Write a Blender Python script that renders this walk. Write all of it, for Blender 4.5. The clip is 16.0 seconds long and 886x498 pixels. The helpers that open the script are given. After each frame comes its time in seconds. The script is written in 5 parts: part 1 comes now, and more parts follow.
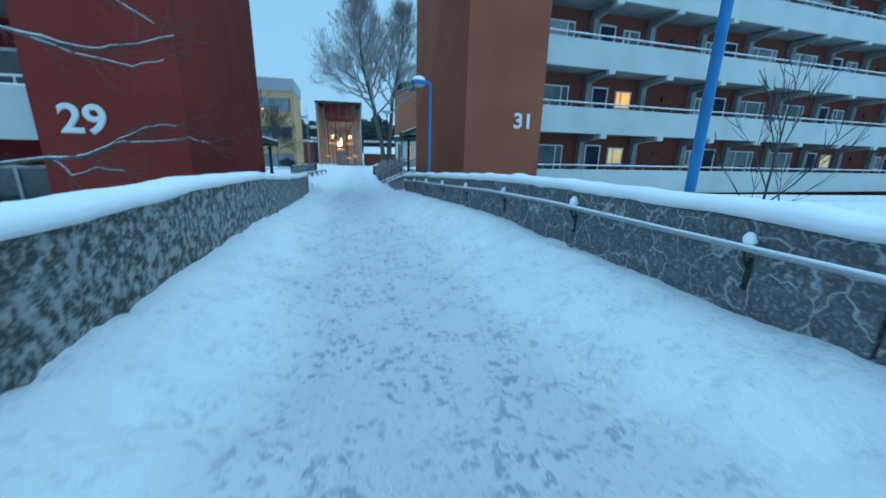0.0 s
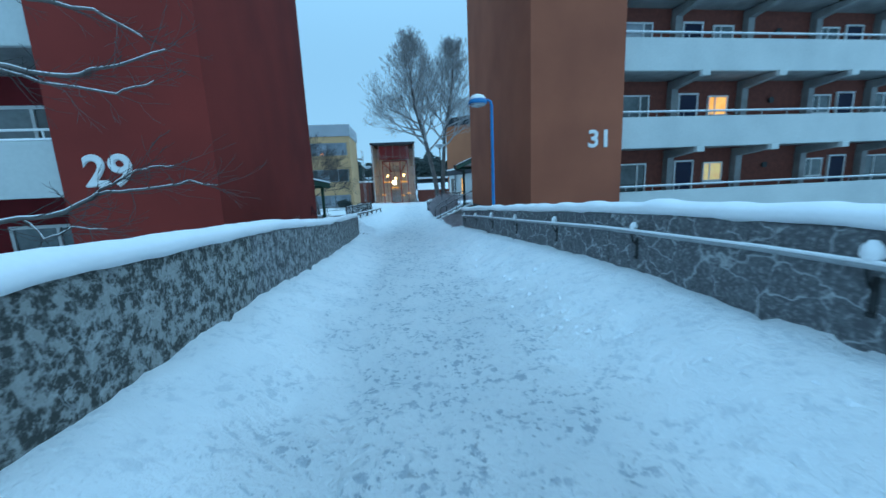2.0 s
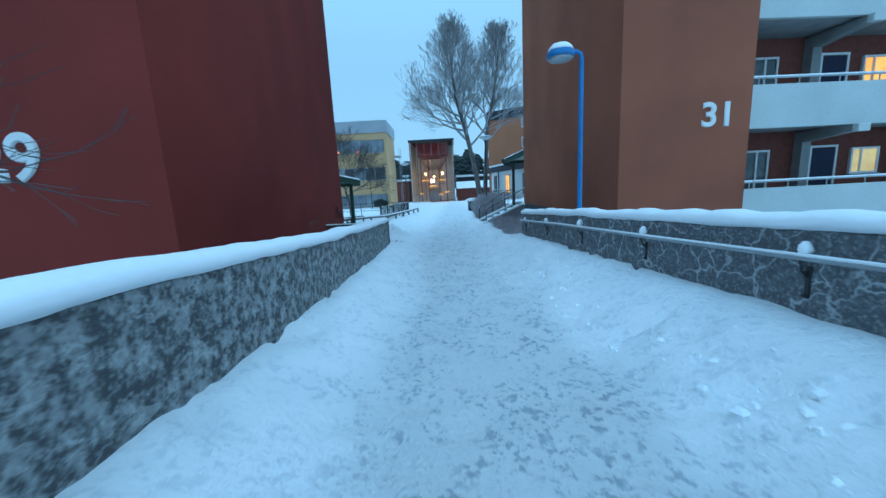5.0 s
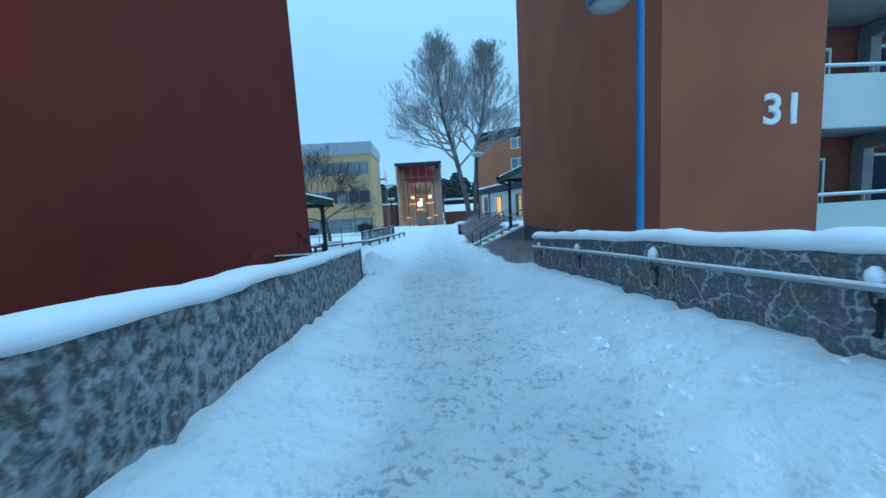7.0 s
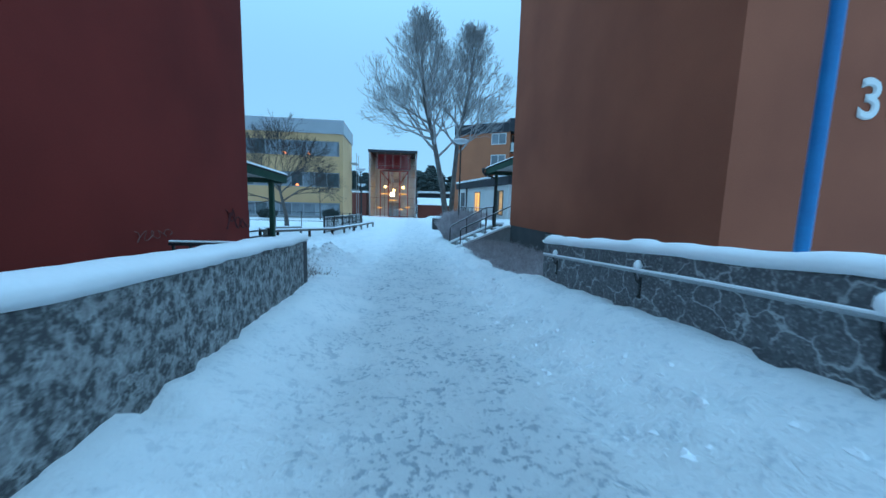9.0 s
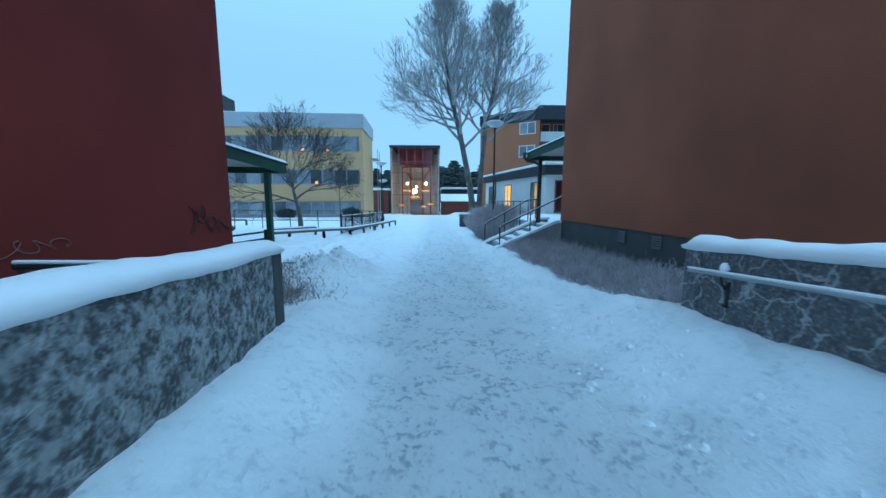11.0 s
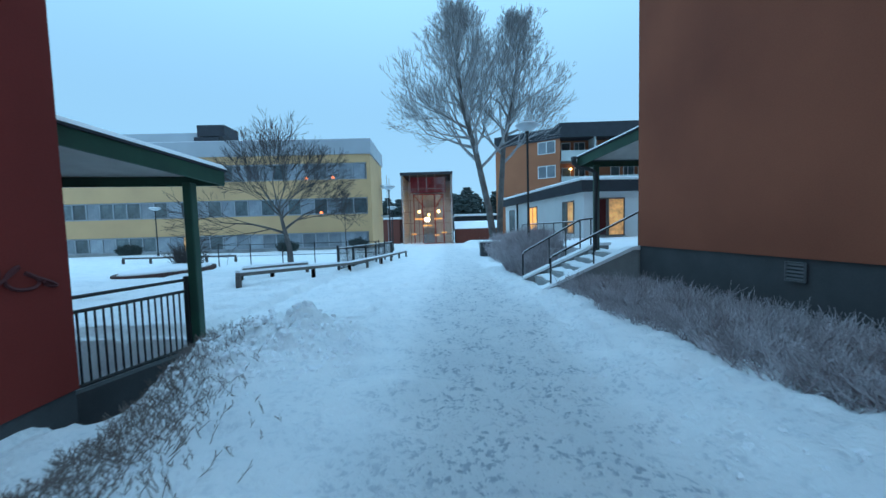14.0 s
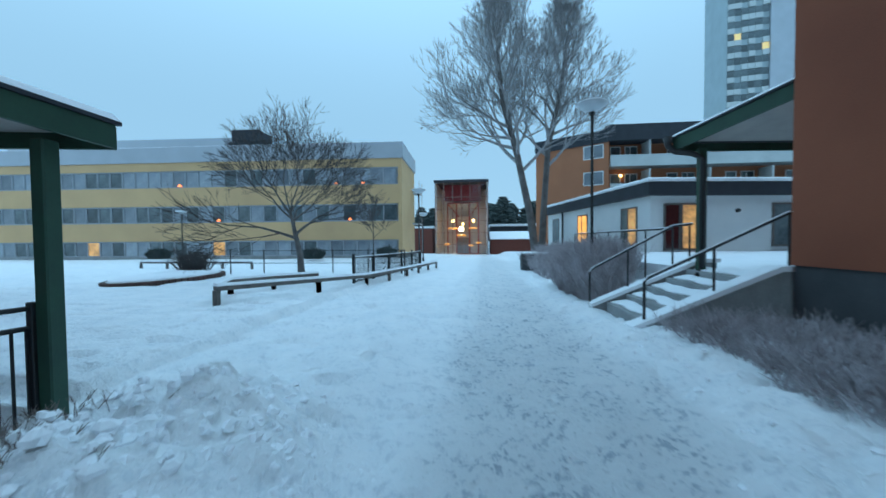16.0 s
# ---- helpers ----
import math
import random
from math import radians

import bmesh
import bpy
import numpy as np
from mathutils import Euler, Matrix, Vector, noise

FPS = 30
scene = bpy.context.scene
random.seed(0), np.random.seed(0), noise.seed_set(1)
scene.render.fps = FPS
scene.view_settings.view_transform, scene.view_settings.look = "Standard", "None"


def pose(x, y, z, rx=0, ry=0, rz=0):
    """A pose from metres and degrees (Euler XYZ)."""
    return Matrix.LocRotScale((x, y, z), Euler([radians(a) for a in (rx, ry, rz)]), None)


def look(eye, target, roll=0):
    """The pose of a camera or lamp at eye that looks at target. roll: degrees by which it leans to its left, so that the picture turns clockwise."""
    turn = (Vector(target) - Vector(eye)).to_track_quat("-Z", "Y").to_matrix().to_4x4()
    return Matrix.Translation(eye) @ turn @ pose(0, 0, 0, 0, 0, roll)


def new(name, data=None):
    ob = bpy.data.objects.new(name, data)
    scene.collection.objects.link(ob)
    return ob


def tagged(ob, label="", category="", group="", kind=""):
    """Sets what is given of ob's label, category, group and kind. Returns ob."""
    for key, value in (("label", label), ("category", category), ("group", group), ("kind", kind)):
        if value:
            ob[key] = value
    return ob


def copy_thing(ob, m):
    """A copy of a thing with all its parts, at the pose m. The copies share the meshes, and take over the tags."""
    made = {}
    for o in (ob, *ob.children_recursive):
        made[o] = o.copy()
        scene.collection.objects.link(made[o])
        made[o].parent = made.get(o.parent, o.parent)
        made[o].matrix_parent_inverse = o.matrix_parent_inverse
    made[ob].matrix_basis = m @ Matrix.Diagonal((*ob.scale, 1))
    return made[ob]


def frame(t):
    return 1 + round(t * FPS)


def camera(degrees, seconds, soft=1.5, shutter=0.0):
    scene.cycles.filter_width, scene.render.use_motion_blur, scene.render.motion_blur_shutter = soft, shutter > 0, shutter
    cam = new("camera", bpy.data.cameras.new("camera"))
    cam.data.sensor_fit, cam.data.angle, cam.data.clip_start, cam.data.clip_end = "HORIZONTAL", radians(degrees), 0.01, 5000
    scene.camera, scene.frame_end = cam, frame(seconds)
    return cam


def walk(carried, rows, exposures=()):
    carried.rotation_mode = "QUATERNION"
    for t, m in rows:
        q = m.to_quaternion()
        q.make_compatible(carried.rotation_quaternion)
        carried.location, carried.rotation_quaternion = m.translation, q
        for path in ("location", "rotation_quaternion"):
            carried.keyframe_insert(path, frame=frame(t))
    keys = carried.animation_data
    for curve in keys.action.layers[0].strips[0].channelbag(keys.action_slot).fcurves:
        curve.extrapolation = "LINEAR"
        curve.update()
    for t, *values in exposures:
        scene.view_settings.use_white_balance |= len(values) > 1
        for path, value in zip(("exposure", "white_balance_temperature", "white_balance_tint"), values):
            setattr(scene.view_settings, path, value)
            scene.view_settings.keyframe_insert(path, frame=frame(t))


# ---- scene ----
cam = camera(100.6, 16.0, shutter=0.4)
PATH = [
    (0, (-0.151, -0.212, 1.411), (0.262, 1.674, 0.891), 1.6),
    (0.5, (-0.148, 0.299, 1.387), (0.336, 2.216, 1.088), -1.7),
    (1, (-0.199, 0.748, 1.413), (0.263, 2.683, 1.204), -3.1),
    (1.5, (-0.142, 1.333, 1.38), (0.145, 3.296, 1.129), -3.1),
    (2, (-0.123, 1.844, 1.322), (0.003, 3.81, 0.973), -2.5),
    (2.5, (-0.055, 2.366, 1.303), (-0.149, 4.332, 0.945), -2.4),
    (3, (-0.097, 2.887, 1.318), (-0.245, 4.841, 0.918), -1.9),
    (3.5, (-0.124, 3.361, 1.286), (-0.344, 5.298, 0.839), -2.2),
    (4, (-0.263, 3.891, 1.288), (-0.451, 5.85, 0.932), -2.4),
    (4.5, (-0.335, 4.325, 1.277), (-0.45, 6.289, 0.917), -2.7),
    (7, (-0.463, 7.247, 1.094), (-0.467, 9.234, 0.872), -3.3),
    (7.5, (-0.51, 7.8, 1.047), (-0.378, 9.77, 0.729), -1.4),
    (8, (-0.536, 8.39, 1.005), (-0.378, 10.364, 0.727), -0.1),
    (8.5, (-0.599, 8.9, 0.975), (-0.427, 10.867, 0.658), 1.1),
    (9, (-0.654, 9.457, 0.944), (-0.488, 11.434, 0.69), 1.6),
    (11.5, (-0.918, 12.509, 0.752), (-0.904, 14.49, 0.478), -0.5),
    (12, (-0.982, 13.08, 0.724), (-0.987, 15.066, 0.482), -1.1),
    (12.5, (-1.105, 13.633, 0.711), (-1.109, 15.618, 0.467), -1.8),
    (13, (-1.098, 14.292, 0.703), (-1.096, 16.288, 0.582), -1.9),
    (13.5, (-1.129, 14.847, 0.682), (-1.06, 16.833, 0.452), -2.4),
    (14, (-1.101, 15.409, 0.647), (-1.128, 17.405, 0.529), -1.6),
    (14.5, (-1.131, 16.001, 0.622), (-1.095, 17.993, 0.44), -0.4),
    (15, (-1.125, 16.65, 0.553), (-1.225, 18.642, 0.405), -0.7),
    (15.5, (-1.201, 17.313, 0.555), (-1.272, 19.307, 0.408), -0.2),
    (16, (-1.208, 17.974, 0.541), (-1.416, 19.962, 0.483), -0.5),
]
walk(cam, [(t, look(*p)) for t, *p in PATH], [(0.0, 0.08, 6400, 8), (4.5, 0.17, 6200, 8), (9.0, 0.24, 6150, 9), (13.0, 0.25, 6350, 10), (16.0, 0.15, 7100, 13)])

# ---- light: an overcast winter dusk ----
world = bpy.data.worlds.new("dusk")
scene.world = world
world.use_nodes = True
wn, wl = world.node_tree.nodes, world.node_tree.links
wn.clear()
sky = wn.new("ShaderNodeTexSky")
sky.sky_type, sky.sun_disc = "NISHITA", False
sky.sun_elevation, sky.sun_rotation = radians(28), radians(200)
cloud = wn.new("ShaderNodeRGB")
cloud.outputs[0].default_value = (0.27, 0.575, 0.865, 1)
sky_gain = wn.new("ShaderNodeVectorMath")
sky_gain.operation = "SCALE"
sky_gain.inputs["Scale"].default_value = 0.12
wl.new(sky.outputs[0], sky_gain.inputs[0])
blend = wn.new("ShaderNodeMix")
blend.data_type = "RGBA"
blend.inputs["Factor"].default_value = 0.93
wl.new(sky_gain.outputs[0], blend.inputs["A"])
wl.new(cloud.outputs[0], blend.inputs["B"])
bg = wn.new("ShaderNodeBackground")
# an overcast sky is brightest overhead
where = wn.new("ShaderNodeTexCoord")
height = wn.new("ShaderNodeSeparateXYZ")
zenith = wn.new("ShaderNodeMapRange")
zenith.interpolation_type = "SMOOTHSTEP"
for key, value in (("From Min", 0.25), ("From Max", 1.0), ("To Min", 1.0), ("To Max", 2.0)):
    zenith.inputs[key].default_value = value
wl.new(where.outputs["Generated"], height.inputs[0])
wl.new(height.outputs["Z"], zenith.inputs["Value"])
wl.new(zenith.outputs[0], bg.inputs["Strength"])
wl.new(blend.outputs["Result"], bg.inputs["Color"])
wl.new(bg.outputs[0], wn.new("ShaderNodeOutputWorld").inputs["Surface"])

sun = new("sun", bpy.data.lights.new("sun", "SUN"))
sun.data.energy, sun.data.angle, sun.data.color = 0.30, radians(60), (0.62, 0.85, 1.0)
sun.matrix_world = look((14, -1, 16), (0, 0, 0))

# ---- mesh and material helpers ----
class Mesh:
    """Gathers boxes, tubes and prisms into one mesh."""

    def __init__(self):
        self.v, self.f = [], []

    def hexa(self, pts):
        n = len(self.v)
        self.v += [tuple(p) for p in pts]
        self.f += [tuple(n + i for i in q) for q in ((0, 3, 2, 1), (4, 5, 6, 7), (0, 1, 5, 4), (1, 2, 6, 5), (2, 3, 7, 6), (3, 0, 4, 7))]
        return self

    def box(self, x0, x1, y0, y1, z0, z1):
        return self.hexa([(x0, y0, z0), (x1, y0, z0), (x1, y1, z0), (x0, y1, z0), (x0, y0, z1), (x1, y0, z1), (x1, y1, z1), (x0, y1, z1)])

    def soft_box(self, x0, x1, y0, y1, z0, z1, b=0.02):
        """A box with all its edges chamfered by b."""
        n = len(self.v)
        xs, ys, zs = (x0, x1), (y0, y1), (z0, z1)
        idx = {}
        for i in (0, 1):
            for j in (0, 1):
                for k in (0, 1):
                    sx, sy, sz = (1 - 2 * i) * b, (1 - 2 * j) * b, (1 - 2 * k) * b
                    for a, p in (("x", (xs[i], ys[j] + sy, zs[k] + sz)), ("y", (xs[i] + sx, ys[j], zs[k] + sz)), ("z", (xs[i] + sx, ys[j] + sy, zs[k]))):
                        idx[i, j, k, a] = len(self.v)
                        self.v.append(p)
        q = lambda *ks: self.f.append(tuple(idx[k] for k in ks))
        for s in (0, 1):
            o = (lambda l: l) if s else (lambda l: l[::-1])
            q(*o([(s, 0, 0, "x"), (s, 1, 0, "x"), (s, 1, 1, "x"), (s, 0, 1, "x")]))
            q(*o([(0, s, 1, "y"), (1, s, 1, "y"), (1, s, 0, "y"), (0, s, 0, "y")]))
            q(*o([(0, 0, s, "z"), (1, 0, s, "z"), (1, 1, s, "z"), (0, 1, s, "z")]))
            for t in (0, 1):
                q((s, t, 0, "x"), (s, t, 1, "x"), (s, t, 1, "y"), (s, t, 0, "y"))
                q((s, 0, t, "x"), (s, 1, t, "x"), (s, 1, t, "z"), (s, 0, t, "z"))
                q((0, s, t, "y"), (1, s, t, "y"), (1, s, t, "z"), (0, s, t, "z"))
                for r in (0, 1):
                    q((s, t, r, "x"), (s, t, r, "y"), (s, t, r, "z"))
        self.fix = True
        return self

    def tube(self, pts, radii, sides=8, cap=True):
        """A tube through pts with a radius at each."""
        n0 = len(self.v)
        pts = [Vector(p) for p in pts]
        if not isinstance(radii, (list, tuple)):
            radii = [radii] * len(pts)
        for i, p in enumerate(pts):
            d = (pts[min(i + 1, len(pts) - 1)] - pts[max(i - 1, 0)]).normalized()
            a = d.cross(Vector((0.13, 0.21, 1)) if abs(d.z) < 0.9 else Vector((1, 0.1, 0))).normalized()
            b = d.cross(a)
            for k in range(sides):
                w = 2 * math.pi * k / sides
                self.v.append(tuple(p + radii[i] * (math.cos(w) * a + math.sin(w) * b)))
        for i in range(len(pts) - 1):
            for k in range(sides):
                m = (k + 1) % sides
                self.f.append((n0 + i * sides + k, n0 + i * sides + m, n0 + (i + 1) * sides + m, n0 + (i + 1) * sides + k))
        if cap:
            self.f.append(tuple(n0 + k for k in range(sides))[::-1])
            self.f.append(tuple(n0 + (len(pts) - 1) * sides + k for k in range(sides)))
        return self

    def lathe(self, x, y, rings, sides=20):
        """Rings of (radius, z) round an upright axis."""
        return self.tube_rings([(x, y, z, r) for r, z in rings], sides)

    def tube_rings(self, rings, sides):
        n0 = len(self.v)
        for x, y, z, r in rings:
            for k in range(sides):
                w = 2 * math.pi * k / sides
                self.v.append((x + r * math.cos(w), y + r * math.sin(w), z))
        for i in range(len(rings) - 1):
            for k in range(sides):
                m = (k + 1) % sides
                self.f.append((n0 + i * sides + k, n0 + i * sides + m, n0 + (i + 1) * sides + m, n0 + (i + 1) * sides + k))
        self.f.append(tuple(n0 + k for k in range(sides))[::-1])
        self.f.append(tuple(n0 + (len(rings) - 1) * sides + k for k in range(sides)))
        return self

    def loft(self, sections):
        """Joins closed sections (lists of points) end to end."""
        n0, s = len(self.v), len(sections[0])
        for sec in sections:
            self.v += [tuple(p) for p in sec]
        for i in range(len(sections) - 1):
            for k in range(s):
                m = (k + 1) % s
                self.f.append((n0 + i * s + k, n0 + i * s + m, n0 + (i + 1) * s + m, n0 + (i + 1) * s + k))
        self.f.append(tuple(n0 + k for k in range(s))[::-1])
        self.f.append(tuple(n0 + (len(sections) - 1) * s + k for k in range(s)))
        return self

    def data(self, name, material, smooth=False):
        me = bpy.data.meshes.new(name)
        me.from_pydata(self.v, [], self.f)
        bm = bmesh.new()
        bm.from_mesh(me)
        if len(bm.faces) < 20000:
            bmesh.ops.recalc_face_normals(bm, faces=bm.faces)
        if smooth:
            for f in bm.faces:
                f.smooth = True
        bm.to_mesh(me)
        bm.free()
        me.materials.append(material)
        return me


def part(name, mb, material, parent=None, label="", smooth=False):
    """One mesh object, under a thing or a part."""
    ob = new(name, mb if isinstance(mb, bpy.types.Mesh) else mb.data(name, material, smooth))
    ob.parent = parent
    if label:
        ob["label"] = label
    return ob


def thing(name, label, category, m=None, group="", kind=""):
    ob = new(name)
    ob.empty_display_size = 0.2
    if m is not None:
        ob.matrix_world = m
    return tagged(ob, label, category, group, kind)


def piece(name, me, m, parent):
    """One more object on a mesh that alike pieces share."""
    ob = new(name, me)
    ob.parent = parent
    ob.matrix_basis = m
    return ob


def material(name, colour, rough=0.8, metal=0.0, second=None, scale=3.0, fine=40.0, amount=0.5, bump=0.15, depth=0.01, vary=0.0, emission=0.0, glass=False):
    """A surface with two scales of variation, and grain in relief."""
    mat = bpy.data.materials.new(name)
    mat.use_nodes = True
    n, l = mat.node_tree.nodes, mat.node_tree.links
    b = n["Principled BSDF"]
    b.inputs["Roughness"].default_value, b.inputs["Metallic"].default_value = rough, metal
    co = n.new("ShaderNodeTexCoord")
    big, small = n.new("ShaderNodeTexNoise"), n.new("ShaderNodeTexNoise")
    for node, s, d in ((big, scale, 5), (small, fine, 3)):
        node.inputs["Scale"].default_value, node.inputs["Detail"].default_value = s, d
        l.new(co.outputs["Object"], node.inputs["Vector"])
    both = n.new("ShaderNodeMath")
    both.operation = "MULTIPLY_ADD"
    both.inputs[1].default_value = 0.4
    l.new(small.outputs["Fac"], both.inputs[0])
    l.new(big.outputs["Fac"], both.inputs[2])
    ramp = n.new("ShaderNodeMapRange")
    ramp.inputs["From Min"].default_value, ramp.inputs["From Max"].default_value = 0.45, 0.95
    l.new(both.outputs[0], ramp.inputs["Value"])
    mix = n.new("ShaderNodeMix")
    mix.data_type = "RGBA"
    second = second or tuple(c * (1 - amount) for c in colour)
    mix.inputs["A"].default_value, mix.inputs["B"].default_value = (*colour, 1), (*second, 1)
    l.new(ramp.outputs[0], mix.inputs["Factor"])
    out = mix.outputs["Result"]
    if vary:
        info, hsv, mr = n.new("ShaderNodeObjectInfo"), n.new("ShaderNodeHueSaturation"), n.new("ShaderNodeMapRange")
        mr.inputs["To Min"].default_value, mr.inputs["To Max"].default_value = 1 - vary, 1 + vary
        l.new(info.outputs["Random"], mr.inputs["Value"])
        l.new(mr.outputs[0], hsv.inputs["Value"])
        l.new(out, hsv.inputs["Color"])
        out = hsv.outputs[0]
    l.new(out, b.inputs["Base Color"])
    if bump:
        bp = n.new("ShaderNodeBump")
        bp.inputs["Strength"].default_value, bp.inputs["Distance"].default_value = bump, depth
        l.new(both.outputs[0], bp.inputs["Height"])
        l.new(bp.outputs[0], b.inputs["Normal"])
    if emission:
        l.new(out, b.inputs["Emission Color"])
        b.inputs["Emission Strength"].default_value = emission
    if glass:
        b.inputs["Transmission Weight"].default_value = 1.0
        b.inputs["IOR"].default_value = 1.1
    return mat


def snow_material():
    mat = material("snow", (0.94, 0.95, 0.97), 0.75, second=(0.86, 0.89, 0.92), scale=1.3, fine=22, bump=0.5, depth=0.012)
    mat.node_tree.nodes["Principled BSDF"].inputs["Subsurface Weight"].default_value = 0.0
    return mat


def trodden_snow():
    """Snow that is dirtier and rougher along the middle of the path, by distance from the line walked."""
    mat = bpy.data.materials.new("trodden_snow")
    mat.use_nodes = True
    n, l = mat.node_tree.nodes, mat.node_tree.links
    b = n["Principled BSDF"]
    b.inputs["Roughness"].default_value = 0.75

    def math_node(op, a, c=None, d=None):
        m = n.new("ShaderNodeMath")
        m.operation = op
        for i, v in enumerate((a, c, d)):
            if v is None:
                continue
            if isinstance(v, (int, float)):
                m.inputs[i].default_value = v
            else:
                l.new(v, m.inputs[i])
        return m.outputs[0]

    def noise_node(scale, detail=4, rough=0.55):
        t = n.new("ShaderNodeTexNoise")
        t.inputs["Scale"].default_value, t.inputs["Detail"].default_value, t.inputs["Roughness"].default_value = scale, detail, rough
        l.new(co.outputs["Object"], t.inputs["Vector"])
        return t.outputs["Fac"]

    def range_node(v, a, c, lo=0.0, hi=1.0):
        m = n.new("ShaderNodeMapRange")
        m.interpolation_type = "SMOOTHSTEP"
        for k, w in (("From Min", a), ("From Max", c), ("To Min", lo), ("To Max", hi)):
            m.inputs[k].default_value = w
        l.new(v, m.inputs["Value"])
        return m.outputs[0]

    co = n.new("ShaderNodeTexCoord")
    xyz = n.new("ShaderNodeSeparateXYZ")
    l.new(co.outputs["Object"], xyz.inputs[0])
    axis = math_node("MULTIPLY", math_node("MINIMUM", xyz.outputs["Y"], 16.0), -0.056)
    across = math_node("ABSOLUTE", math_node("SUBTRACT", math_node("SUBTRACT", xyz.outputs["X"], axis), 0.3))
    wander = math_node("MULTIPLY_ADD", noise_node(1.3, 4), 1.3, -0.65)
    lane = range_node(math_node("ADD", across, wander), 1.35, 0.45)
    crumbs = noise_node(15, 6, 0.66)
    dirt = math_node("MULTIPLY", range_node(crumbs, 0.52, 0.58), math_node("MULTIPLY_ADD", lane, 0.68, 0.32))
    grit = math_node("MULTIPLY", range_node(noise_node(30, 3), 0.60, 0.70), lane)
    soft = noise_node(1.6, 5)
    mix1, mix2, mix3 = (n.new("ShaderNodeMix") for _ in range(3))
    for m in (mix1, mix2, mix3):
        m.data_type = "RGBA"
    mix1.inputs["A"].default_value, mix1.inputs["B"].default_value = (0.95, 0.96, 0.97, 1), (0.80, 0.845, 0.88, 1)
    l.new(math_node("MAXIMUM", range_node(soft, 0.35, 0.7, 0.0, 0.5), math_node("MULTIPLY", lane, 0.06)), mix1.inputs["Factor"])
    l.new(mix1.outputs["Result"], mix2.inputs["A"])
    mix2.inputs["B"].default_value = (0.53, 0.59, 0.65, 1)
    l.new(math_node("MULTIPLY", math_node("MULTIPLY", dirt, range_node(noise_node(3.2, 3), 0.40, 0.58)), 1.0), mix2.inputs["Factor"])
    l.new(mix2.outputs["Result"], mix3.inputs["A"])
    mix3.inputs["B"].default_value = (0.22, 0.23, 0.25, 1)
    l.new(math_node("MULTIPLY", grit, 0.28), mix3.inputs["Factor"])
    l.new(mix3.outputs["Result"], b.inputs["Base Color"])
    relief = math_node("ADD", math_node("MULTIPLY", crumbs, math_node("MULTIPLY_ADD", lane, 0.6, 0.45)), math_node("MULTIPLY", noise_node(45, 3), 0.12))
    bp = n.new("ShaderNodeBump")
    bp.inputs["Strength"].default_value, bp.inputs["Distance"].default_value = 1.0, 0.09
    l.new(relief, bp.inputs["Height"])
    l.new(bp.outputs[0], b.inputs["Normal"])
    return mat


